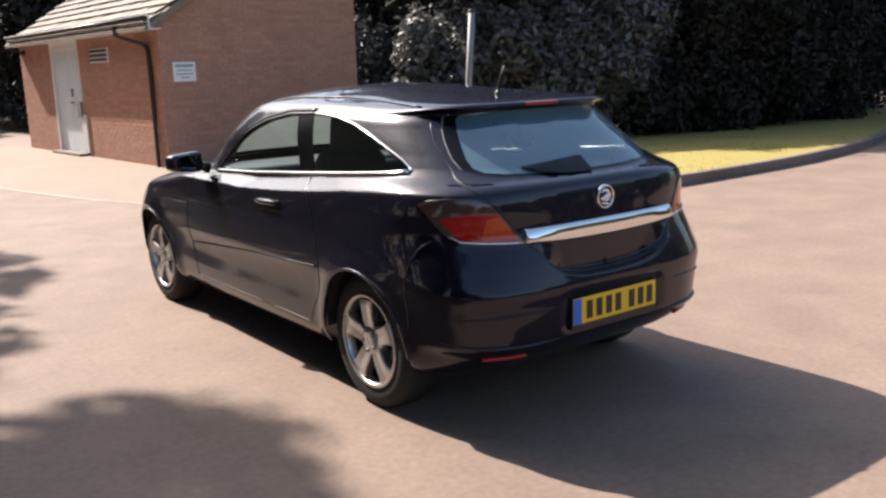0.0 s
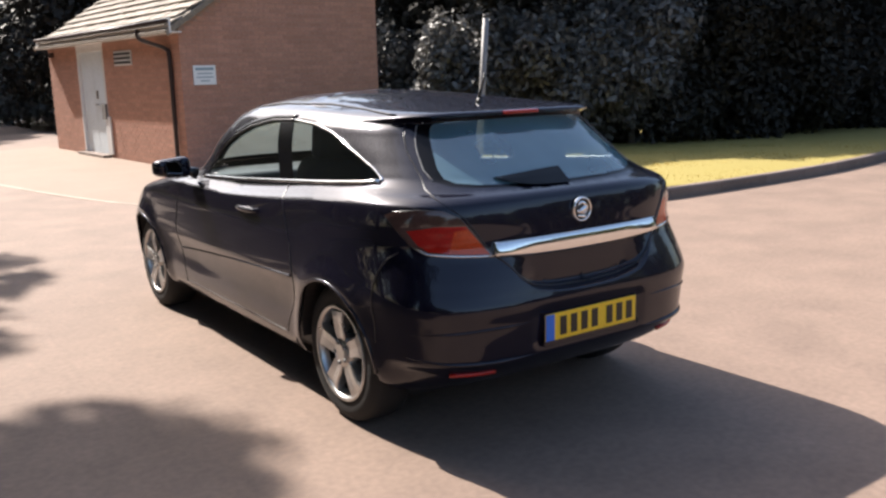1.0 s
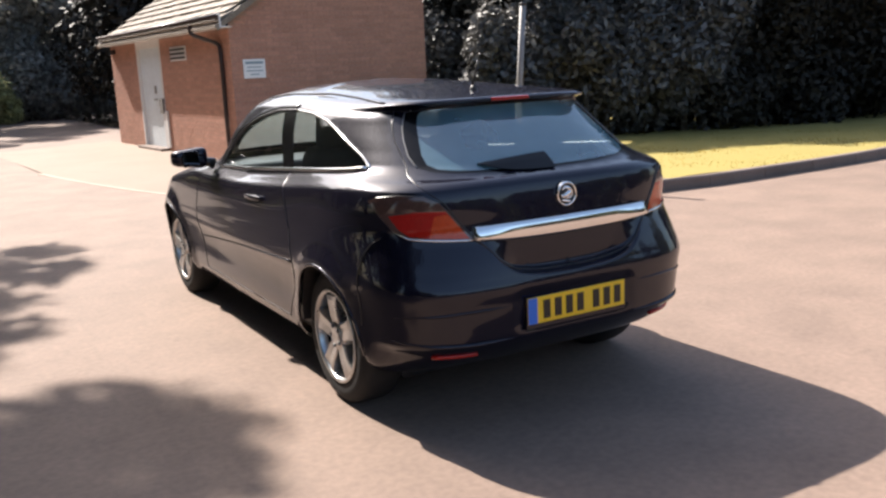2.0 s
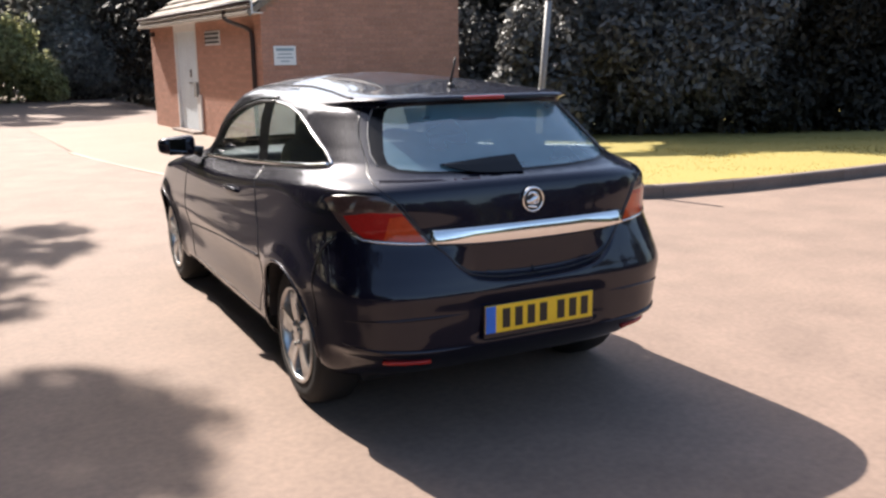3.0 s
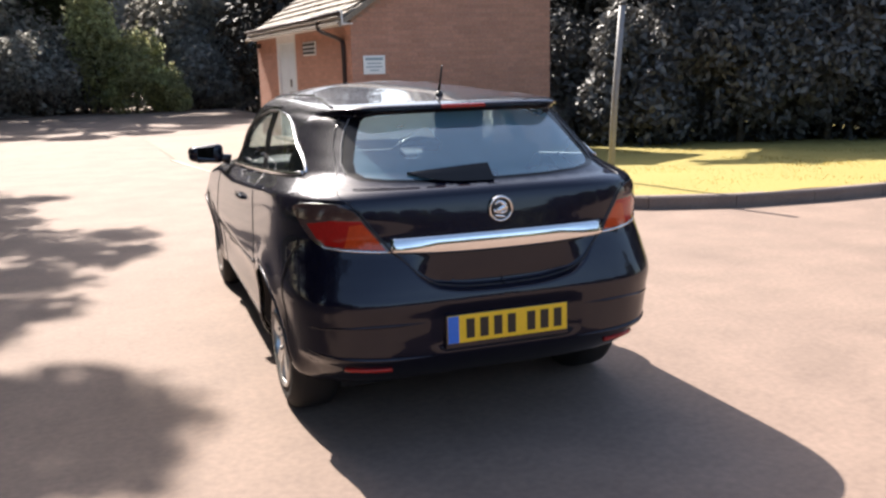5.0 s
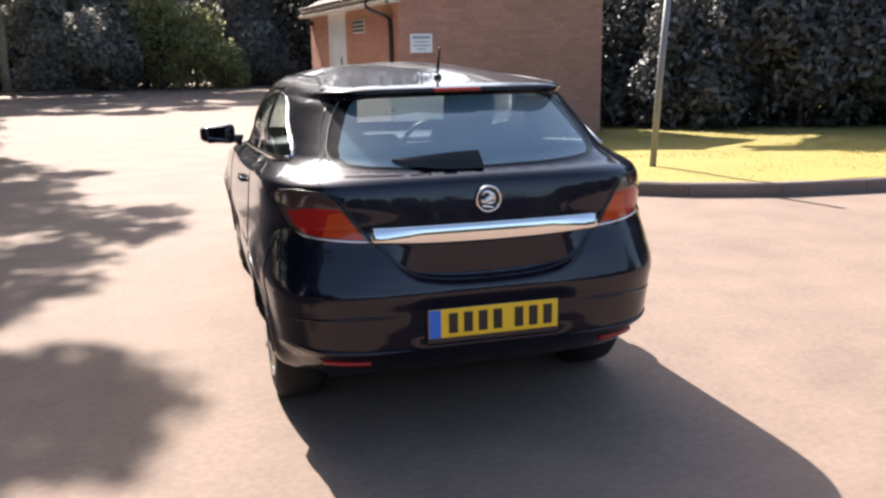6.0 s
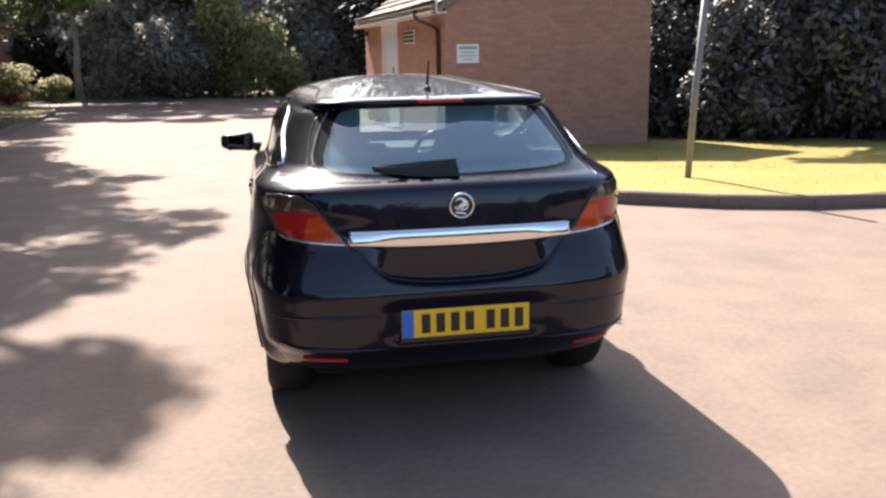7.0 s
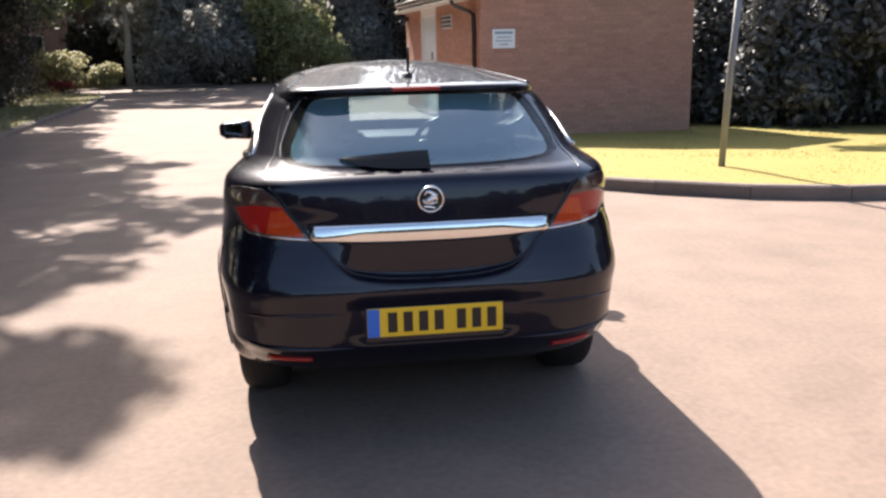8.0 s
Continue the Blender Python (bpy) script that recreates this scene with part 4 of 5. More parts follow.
def shell(s, z):
    """The car's outer skin on its right half: s runs round from the tail's middle (0) to the nose's (1), z is the height."""
    s, z = np.broadcast_arrays(np.asarray(s, float), np.asarray(z, float))
    w, yr, yf, n, rc, fc = WIDE(z), TAIL(z), NOSE(z), REAR_N(z), REAR_C(z), FRONT_C(z)
    # the shoulder climbs towards the tail
    y_near = np.interp(s, [0, S_REAR * 0.5, S_REAR, S_SIDE, 1], [-0.6, -0.45, 0.15, 2.0, 2.6])
    climb = np.clip(0.066 * (0.6 - y_near), -0.05, 0.062) * np.exp(-((z - 0.99) / 0.13) ** 4)
    drop = 0.034 * np.clip((0.9 - y_near) / 1.1, 0, 1) * np.clip((z - 1.16) / 0.14, 0, 1) * np.clip((1.432 - z) / 0.13, 0, 1)
    w = WIDE(np.minimum(z - climb + drop, 1.4318))
    a = np.clip(s / S_REAR, 0, 1) * math.pi / 2
    r = ((np.abs(np.sin(a)) / w) ** n + (np.abs(np.cos(a)) / np.maximum(rc - yr, 1e-3)) ** n) ** (-1 / n)
    xr, yrr = r * np.sin(a), rc - r * np.cos(a)
    t = np.clip((s - S_REAR) / (S_SIDE - S_REAR), 0, 1)
    ys = rc + (fc - rc) * t
    c = np.clip((s - S_SIDE) / (1 - S_SIDE), 0, 1) * math.pi / 2
    rf = ((np.abs(np.cos(c)) / w) ** 2.6 + (np.abs(np.sin(c)) / np.maximum(yf - fc, 1e-3)) ** 2.6) ** (-1 / 2.6)
    x = np.where(s < S_REAR, xr, np.where(s < S_SIDE, w, rf * np.cos(c)))
    y = np.where(s < S_REAR, yrr, np.where(s < S_SIDE, ys, fc + rf * np.sin(c)))
    # flared wheel arches and the plate's recess
    for ay in AXLES:
        d = np.hypot(y - ay, z - 0.31)
        side = np.clip((x - 0.55) / 0.2, 0, 1)
        x = x + side * 0.016 * np.exp(-((d - 0.35) / 0.055) ** 2)
    dent = np.clip((0.335 - x) / 0.07, 0, 1) * np.clip((z - 0.395) / 0.045, 0, 1) * np.clip((0.605 - z) / 0.055, 0, 1) * (s < 0.3)
    y = y + 0.012 * dent * dent * (3 - 2 * dent)
    x = x - 0.022 * np.clip((0.395 - z) / 0.04, 0, 1) * np.clip((-0.38 - y) / 0.1, 0, 1) * np.clip((x - 0.5) / 0.2, 0, 1)
    # the tailgate's lower panel lies back behind the bumper
    edge = SEAM(x)
    u = z - edge
    ramp = np.clip((u + 0.016) / 0.028, 0, 1)
    y = y + 0.058 * ramp * ramp * (3 - 2 * ramp) * np.clip((0.835 - z) / 0.16, 0, 1) * (s < 0.35) * np.clip((0.42 - x) / 0.15, 0, 1)
    # hollow along the doors, under the shoulder
    y_mid = np.clip((y - 0.1) / 0.5, 0, 1) * np.clip((2.2 - y) / 0.5, 0, 1)
    x = x - 0.012 * np.exp(-((z - 0.47) / 0.09) ** 2) * y_mid + 0.006 * np.exp(-((z - 0.60) / 0.035) ** 2) * y_mid
    return np.stack([x, y, z], -1)


def find_s(z, target, axis, lo, hi):
    for _ in range(40):
        mid = (lo + hi) / 2
        v = shell(mid, z)[axis]
        up = v < target
        if axis == 0 and lo >= S_SIDE:
            up = not up
        lo, hi = (mid, hi) if up else (lo, mid)
    return (lo + hi) / 2


def rear_xy(x, z):
    return (find_s(z, x, 0, 0.0, S_REAR), z)


def side_yz(y, z):
    return (find_s(z, y, 1, 0.0, 1.0), z)


def front_xz(x, z):
    return (find_s(z, x, 0, S_SIDE, 1.0), z)


def skin_normal(s, z):
    e = 1e-3
    p, q = shell(s + e, z) - shell(s - e, z), shell(s, z + e) - shell(s, z - e)
    n = np.cross(p, q)
    return n / np.maximum(np.linalg.norm(n, axis=-1), 1e-9)[..., None]


def dense(line, closed, step=0.03):
    out = []
    n = len(line)
    for i in range(n if closed else n - 1):
        (a, b), (c, d) = line[i], line[(i + 1) % n]
        k = max(1, int(math.hypot(c - a, d - b) / step))
        out += [(a + (c - a) * j / k, b + (d - b) * j / k) for j in range(k)]
    if not closed:
        out.append(line[-1])
    return out


def rear_poly(line):
    return [rear_xy(max(x, 0.0), z) for x, z in dense(line, True)]


def side_poly(line):
    return [side_yz(y, z) for y, z in dense(line, True)]


# outlines of the panels, (x, z) on the tail and (y, z) on the flank
GLASS_OUT = [(0, 1.050), (0.25, 1.053), (0.44, 1.060), (0.52, 1.068), (0.556, 1.085), (0.556, 1.125), (0.532, 1.19), (0.505, 1.245), (0.474, 1.290), (0.445, 1.308), (0.38, 1.315), (0.2, 1.319), (0, 1.320)]
GLASS_IN = [(0, 1.060), (0.25, 1.063), (0.42, 1.070), (0.492, 1.078), (0.516, 1.095), (0.512, 1.130), (0.484, 1.19), (0.458, 1.243), (0.432, 1.283), (0.411, 1.298), (0.36, 1.305), (0.2, 1.309), (0, 1.310)]
LAMP = [(0.455, 0.808), (0.53, 0.811), (0.62, 0.817), (0.685, 0.824), (0.718, 0.850), (0.744, 0.895), (0.764, 0.945), (0.770, 0.970), (0.750, 0.986), (0.70, 0.994), (0.625, 0.990), (0.575, 0.962), (0.515, 0.885)]
LAMP_RED = [(0.472, 0.816), (0.53, 0.819), (0.62, 0.825), (0.678, 0.833), (0.706, 0.860), (0.733, 0.915), (0.66, 0.932), (0.556, 0.930), (0.515, 0.875)]
LAMP_AMBER = [(0.472, 0.816), (0.53, 0.819), (0.62, 0.825), (0.612, 0.845), (0.596, 0.912), (0.55, 0.918), (0.515, 0.875)]
TAILGATE = [(x, float(SEAM(x))) for x in np.linspace(0, 0.448, 17).tolist()] + [(0.508, 0.888), (0.558, 0.962), (0.596, 0.995), (0.620, 1.030), (0.606, 1.062), (0.582, 1.092), (0.572, 1.135), (0.560, 1.19), (0.533, 1.25), (0.50, 1.30), (0.46, 1.316), (0.38, 1.3225), (0, 1.3245)]
BUMPER = [(x + 0.004 * min(1.0, x / 0.3), float(SEAM(x)) - 0.006) for x in np.linspace(0, 0.448, 17).tolist()] + [(0.53, 0.805), (0.62, 0.812), (0.705, 0.824)]
BUMPER_SIDE = [(-0.46, 0.826), (-0.42, 0.80), (-0.385, 0.75), (-0.365, 0.68), (-0.36, 0.60), (-0.36, 0.45), (-0.36, 0.30), (-0.36, 0.205)]
WINDOW = [(1.66, 0.958), (1.2, 0.978), (0.7, 1.010), (0.2, 1.045), (-0.13, 1.069), (-0.225, 1.079), (-0.228, 1.088), (-0.15, 1.125), (-0.01, 1.176), (0.13, 1.222), (0.27, 1.258), (0.45, 1.287), (0.68, 1.303), (0.92, 1.296), (1.16, 1.258), (1.32, 1.205), (1.45, 1.140), (1.58, 1.050)]
PILLAR = [(0.50, 1.0235), (0.66, 1.0125), (0.84, 1.2985), (0.68, 1.3025)]
DOOR = [(1.93, 0.30), (1.955, 0.55), (1.93, 0.80), (1.87, 0.93), (1.70, 0.945), (1.2, 0.966), (0.54, 1.010), (0.46, 0.93), (0.36, 0.75), (0.33, 0.60), (0.38, 0.48), (0.46, 0.38), (0.50, 0.30)]
SCREEN = [(0, 1.012), (0.45, 1.012), (0.66, 1.03), (0.615, 1.12), (0.56, 1.22), (0.49, 1.31), (0.42, 1.345), (0.25, 1.36), (0, 1.364)]


def arch(ay):
    r = 0.338
    return [(ay + r * math.cos(a), 0.31 + r * math.sin(a)) for a in [math.pi * k / 22 for k in range(23)]] + [(ay - r * 0.97, 0.20), (ay + r * 0.97, 0.20)]


def triangulate():
    from mathutils.geometry import delaunay_2d_cdt
    zs = np.concatenate([np.arange(0.20, 0.60, 0.02), np.arange(0.60, 0.66, 0.006), np.arange(0.66, 0.90, 0.02), np.arange(0.90, 1.08, 0.0065), np.arange(1.08, 1.31, 0.018), np.arange(1.312, 1.352, 0.004), np.arange(1.352, 1.4315, 0.0045), [1.432]])
    zs = np.sort(zs)
    zs = np.array([zs[0]] + [b for a, b in zip(zs, zs[1:]) if b - a > 0.0025])
    ss = np.concatenate([np.linspace(0, S_REAR, 56)[:-1], np.linspace(S_REAR, S_SIDE, 60)[:-1], np.linspace(S_SIDE, 1, 34)])
    loops = {"hole_rear": side_poly(arch(AXLES[0])), "hole_front": side_poly(arch(AXLES[1])), "glass_in": rear_poly(GLASS_IN), "glass_out": rear_poly(GLASS_OUT), "lamp_amber": rear_poly(LAMP_AMBER), "lamp_red": rear_poly(LAMP_RED),
             "lamp": rear_poly(LAMP), "tailgate": rear_poly(TAILGATE), "bumper": [rear_xy(max(x, 0.0), z) for x, z in dense(BUMPER, False)] + [side_yz(y, z) for y, z in dense(BUMPER_SIDE, False)] + [(s_, 0.205) for s_ in np.linspace(side_yz(-0.36, 0.205)[0], 0.0, 30)[1:].tolist()], "pillar": side_poly(PILLAR), "window": side_poly(WINDOW), "door": side_poly(DOOR), "screen": [front_xz(max(x, 0.0), z) for x, z in dense(SCREEN, True)]}
    zmap = np.concatenate([[0], np.cumsum([max(b - a, 0.006) for a, b in zip(zs, zs[1:])])])
    up = lambda z: float(np.interp(z, zs, zmap))
    down = lambda v: np.interp(v, zmap, zs)
    grid_s, grid_v = np.meshgrid(ss, zmap)
    grid_s, grid_v = grid_s.ravel(), grid_v.ravel()
    grid_z = down(grid_v)
    grid_x = shell(grid_s, grid_z)[:, 0]
    off = grid_z - SEAM(grid_x)
    on_step = (grid_s < 0.3) & (grid_x < 0.45) & (off > -0.024) & (off < 0.020)
    on_frame = (grid_s < 0.3) & (grid_x < 0.325) & (grid_z > 0.398) & (grid_z < 0.607) & ~((grid_x < 0.278) & (grid_z > 0.437) & (grid_z < 0.568))
    pts = [Vector((float(a) * 4, float(b))) for a, b, c in zip(grid_s, grid_v, on_step | on_frame) if not c]
    edges = []
    for line in loops.values():
        k = len(pts)
        pts += [Vector((s * 4, up(z))) for s, z in line]
        edges += [(k + i, k + (i + 1) % len(line)) for i in range(len(line))]
    guides = [[rear_xy(x, float(SEAM(x)) + d) for x in np.linspace(0, 0.445, 46)] for d in (-0.019, -0.012, -0.005, 0.002, 0.009, 0.015)]
    guides += [[rear_xy(x, z) for x in np.linspace(0, 0.315, 22)] for z in (0.405, 0.43, 0.575, 0.60)]
    guides += [[rear_xy(x, z) for z in np.linspace(0.405, 0.60, 14)] for x in (0.285, 0.315)]
    for line in guides:
        k = len(pts)
        pts += [Vector((s * 4, up(z))) for s, z in line]
        edges += [(k + i, k + i + 1) for i in range(len(line) - 1)]
    vs, _, fs, _, _, _ = delaunay_2d_cdt(pts, edges, [], 0, 1e-6)
    co = np.array([(v.x / 4, v.y) for v in vs])
    s, z = co[:, 0], down(co[:, 1])
    tri = np.array([f for f in fs if len(f) == 3])
    cen = co[tri].mean(axis=1)

    def within(line):
        p = np.array([(a, up(b)) for a, b in line])
        q = np.roll(p, -1, axis=0)
        hit = np.zeros(len(cen), bool)
        for (xa, ya), (xb, yb) in zip(p, q):
            if ya == yb:
                continue
            cross = (ya > cen[:, 1]) != (yb > cen[:, 1])
            hit ^= cross & (cen[:, 0] < (xb - xa) * (cen[:, 1] - ya) / (yb - ya) + xa)
        return hit

    region = np.full(len(tri), "body", dtype=object)
    for name in ("bumper", "tailgate", "glass_out", "glass_in", "lamp", "lamp_red", "lamp_amber", "door", "window", "pillar", "screen", "hole_rear", "hole_front"):
        region[within(loops[name])] = name
    return shell(s, z), skin_normal(s, z), tri, region, loops


SKIN, SKIN_N, SKIN_T, SKIN_R, LOOPS = triangulate()


def skin_part(name, regions, mat, parent, sides=(1, -1), out=0.0, label=""):
    """The part of the skin in these regions: right half (1), left half (-1) or both as one."""
    verts, faces, normals = [], [], []
    tri = SKIN_T[np.isin(SKIN_R, regions)]
    used, inv = np.unique(tri, return_inverse=True)
    inv = inv.reshape(-1, 3)
    k = 0
    for sgn in sides:
        p, n = (SKIN[used] + SKIN_N[used] * out) * (sgn, 1, 1), SKIN_N[used] * (sgn, 1, 1)
        verts += p.tolist()
        normals += n.tolist()
        faces += (inv[:, ::sgn] + k).tolist()
        k += len(used)
    me = mesh_of(name, verts, faces, mat, True)
    me.normals_split_custom_set_from_vertices([tuple(n) for n in normals])
    return piece(name, me, parent, None, label)


def skin_line(line, side, out=0.0):
    a = np.array(line)
    p = shell(a[:, 0], a[:, 1]) + skin_normal(a[:, 0], a[:, 1]) * out
    return (p * (side, 1, 1)).tolist()


def bead(name, line, side, radius, mat, parent, closed=False, out=0.0, label="", taper=0):
    n = len(line)
    radii = [radius * min(1.0, (i + 0.15) / taper, (n - 0.85 - i) / taper) for i in range(n)] if taper else radius
    v, f = tube(skin_line(line, side, out), radii, 6, closed)
    return piece(name, mesh_of(name, v, f, mat, True), parent, None, label)


def wheel(parent, x, y, side):
    hub = piece("wheel", mesh_of("hub", *lathe([(0.0, 0.0), (0.03, 0.004), (0.062, -0.002), (0.075, -0.02), (0.075, -0.10)], 32), ALLOY, True), parent, pose(x, y, 0.31, 0, 0, 0 if side > 0 else 180), "five-spoke silver alloy wheel")
    tyre = [(0.208, -0.005), (0.222, 0.002), (0.262, 0.006), (0.292, -0.004), (0.309, -0.022), (0.3155, -0.05), (0.3165, -0.10), (0.3155, -0.15), (0.309, -0.178), (0.29, -0.198), (0.25, -0.204), (0.208, -0.19)]
    piece("tyre", mesh_of("tyre", *lathe(tyre, 64), RUBBER, True), hub)
    rim = [(0.218, 0.004), (0.214, 0.009), (0.205, 0.008), (0.199, -0.002), (0.194, -0.02), (0.188, -0.05), (0.184, -0.12), (0.205, -0.19)]
    piece("rim", mesh_of("rim", *lathe(rim, 64), ALLOY, True), hub)
    piece("brake_disc", mesh_of("brake_disc", *lathe([(0.0, -0.105), (0.132, -0.105), (0.134, -0.112), (0.134, -0.125), (0.0, -0.125)], 40), GALVANISED, True), hub)
    # added dark liner: stands for the shade between the spokes
    piece("wheel_shade_liner", mesh_of("wheel_shade_liner", *lathe([(0.0, -0.15), (0.178, -0.15), (0.1855, -0.035)], 32), DARK_PLASTIC), hub)
    for k in range(5):
        rows = []
        for r, half, front, back in ((0.055, 0.030, -0.004, -0.05), (0.085, 0.041, 0.000, -0.05), (0.13, 0.043, 0.004, -0.045), (0.165, 0.048, 0.005, -0.04), (0.186, 0.058, 0.003, -0.035), (0.201, 0.070, -0.004, -0.03)):
            rows.append([(back, half, r), (front - 0.006, half * 0.97, r), (front, half * 0.84, r), (front - 0.004, 0, r), (front, -half * 0.84, r), (front - 0.006, -half * 0.97, r), (back, -half, r)])
        verts = [v for row in rows for v in row]
        faces = [(i * 7 + j, i * 7 + j + 1, i * 7 + j + 8, i * 7 + j + 7) for i in range(5) for j in range(6)]
        piece("spoke", mesh_of("spoke", verts, faces, ALLOY, False), hub, pose(0, 0, 0, 72 * k + 4, 0, 0))
        q = math.radians(72 * k + 40)
        part("wheel_bolt", box((0.014, 0.016, 0.016), (0.002, 0.047 * math.cos(q), 0.047 * math.sin(q)), 0.004), GALVANISED, hub)
    return hub


def seat(parent, x, y):
    s = part("front_seat", box((0.50, 0.52, 0.2), (x, y, 0.46), 0.06, 0, 3), FABRIC, parent, smooth=True)
    bm = box((0.50, 0.15, 0.62), (0, 0, 0.31), 0.065, 0, 4)
    for v in bm.verts:
        k = max(0.0, v.co.z - 0.25) / 0.37
        v.co.x *= 1 - 0.34 * k * k
    bmesh.ops.transform(bm, matrix=pose(x, y - 0.26, 0.50, 14, 0, 0), verts=bm.verts)
    part("backrest", bm, FABRIC, s, smooth=True)
    bm = box((0.27, 0.09, 0.19), (0, 0, 0), 0.04, 0, 4)
    bmesh.ops.transform(bm, matrix=pose(x, y - 0.44, 1.19, 10, 0, 0), verts=bm.verts)
    part("headrest", bm, FABRIC, s, smooth=True)
    for d in (-0.06, 0.06):
        v, f = tube([(x + d, y - 0.42, 1.13), (x + d, y - 0.40, 1.04)], 0.007, 6)
        piece("headrest_stalk", mesh_of("headrest_stalk", v, f, CHROME, True), s)


def car():
    c = root("car", "black three-door hatchback parked on sunlit tarmac, seen from behind", "car")
    skin_part("body_shell", ["body"], PAINT, c, label="glossy black metallic body")
    gate = skin_part("tailgate", ["tailgate"], PAINT, c)
    skin_part("rear_bumper", ["bumper"], PAINT, c)
    rear = skin_part("rear_window", ["glass_in"], REAR_GLASS, c, label="blue-tinted rear window with sky sheen in its film colour")
    skin_part("window_border", ["glass_out"], FRIT, rear)
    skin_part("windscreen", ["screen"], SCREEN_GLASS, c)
    half = lambda line: [p for p in line if p[0] > 0.002]
    for side in (1, -1):
        door = skin_part("door", ["door"], PAINT, c, (side,))
        glass = skin_part("side_window", ["window"], GLASS, c, (side,))
        skin_part("window_pillar", ["pillar"], FRIT, glass, (side,))
        n = len(WINDOW)
        bottom = [side_yz(y, z) for y, z in dense(WINDOW[:6], False)]
        bead("window_trim", bottom, side, 0.0115, CHROME, glass, out=0.002, label="bright chrome strip under the windows")
        upper = [side_yz(y, z) for y, z in dense(WINDOW[5:13], False)]
        bead("window_trim", upper, side, 0.0078, CHROME, glass, out=0.001, label="thin chrome edge over the quarter window")
        front = [side_yz(y, z) for y, z in dense(WINDOW[12:] + WINDOW[:1], False)]
        bead("window_seal", front, side, 0.008, TRIM, glass)
        frame_line = [side_yz(y, z + 0.016) for y, z in dense(WINDOW[12:], False)]
        bead("window_frame", frame_line, side, 0.022, FRIT, glass, out=-0.013, label="gloss black door frame round the side window")
        bead("shut_line", [side_yz(y, z) for y, z in dense(DOOR[6:] + DOOR[:5], False)], side, 0.0028, TRIM, door)
        mould = skin_line([side_yz(y, z) for y, z in dense([(1.93, 0.508), (1.5, 0.540), (1.07, 0.572), (0.6, 0.596), (0.355, 0.606)], False)], side, 0.0)
        v, f = tube(mould, 0.007, 8)
        piece("rubbing_strip", mesh_of("rubbing_strip", v, f, PAINT, True), door)
        # handle: a bar that stands off the door on two feet, with a bright insert
        hy = np.linspace(0.745, 0.995, 9)
        bar = [Vector(shell(side_yz(y, 0.862)[0], 0.862)) + Vector((0.006 + 0.010 * math.sin(math.pi * (i / 8)), 0, -0.03 * (y - 0.87))) for i, y in enumerate(hy)]
        v, f = tube([(p.x * side, p.y, p.z) for p in bar], [0.010, 0.013, 0.014, 0.0145, 0.0145, 0.0145, 0.014, 0.013, 0.010], 10)
        handle = piece("door_handle", mesh_of("door_handle", v, f, PAINT, True), door)
        v, f = tube([(p.x * side + 0.004 * side, p.y, p.z + 0.012) for p in bar[1:-1]], 0.0035, 6)
        piece("handle_strip", mesh_of("handle_strip", v, f, CHROME, True), handle)
        # mirror
        bm = box((0.20, 0.10, 0.122), (0, 0, 0), 0.045, 0, 5)
        for q in bm.verts:
            k = (q.co.x + 0.1) / 0.2
            q.co.z *= 0.72 + 0.34 * (1 - k)
            q.co.y += 0.035 * k
        bmesh.ops.transform(bm, matrix=pose(0.905, 1.72, 1.015, 0, 0, -8), verts=bm.verts)
        if side < 0:
            bmesh.ops.scale(bm, vec=(-1, 1, 1), verts=bm.verts)
            bmesh.ops.reverse_faces(bm, faces=bm.faces[:])
        mirror = part("door_mirror", bm, PAINT, c, smooth=True)
        bm = box((0.145, 0.006, 0.092), (side * 0.90, 1.674, 1.014), 0.002, -24 * side)
        part("mirror_glass", bm, MIRROR, mirror, "mirror glass")
        v, f = tube([(side * 0.765, 1.72, 0.972), (side * 0.80, 1.72, 0.985), (side * 0.845, 1.72, 0.995)], [0.035, 0.028, 0.024], 8)
        piece("mirror_foot", mesh_of("mirror_foot", v, f, TRIM, True), mirror)
        # tail lamp
        lamp = skin_part("tail_lamp", ["lamp"], SMOKED_LENS, c, (side,), 0.004, "smoked tail lamp with red and amber lenses")
        skin_part("red_lens", ["lamp_red"], RED_LENS, lamp, (side,), 0.004)
        skin_part("amber_lens", ["lamp_amber"], AMBER_LENS, lamp, (side,), 0.004)
        bead("lamp_edge", [rear_xy(x, z) for x, z in dense(LAMP[:5], False)], side, 0.004, CHROME, lamp, out=0.002)
        bead("lamp_seam", [rear_xy(x, z) for x, z in dense(LAMP[4:] + LAMP[:1], False)], side, 0.0035, TRIM, lamp)
        bead("shut_line", [rear_xy(x, z) for x, z in dense(TAILGATE[16:-3], False)], side, 0.003, TRIM, gate)
        bead("shut_line", [rear_xy(x, z) for x, z in dense(TAILGATE[:17], False)], side, 0.004, TRIM, gate)
        bead("window_edge", half([rear_xy(x, z) for x, z in dense(GLASS_OUT[4:10], False, 0.01)]), side, 0.0026, GALVANISED, rear, out=0.0012)
        bead("bumper_seam", [side_yz(y, z) for y, z in dense(BUMPER_SIDE[:6], False, 0.012)], side, 0.0028, TRIM, c, out=0.0008)
        bead("bumper_crease", [rear_xy(x, z) for x, z in dense([(0.335, 0.535), (0.55, 0.532), (0.70, 0.522), (0.79, 0.512)], False)], side, 0.006, PAINT, c, taper=4)
        bead("bumper_lip", [rear_xy(x, z) for x, z in dense([(0.30, 0.395), (0.5, 0.393), (0.66, 0.398), (0.76, 0.412), (0.795, 0.43)], False)], side, 0.011, PAINT, c, taper=5)
        v, f = tube(skin_line([rear_xy(x, 0.345) for x in np.linspace(0.47, 0.64, 8)], side, 0.002), 0.010, 8)
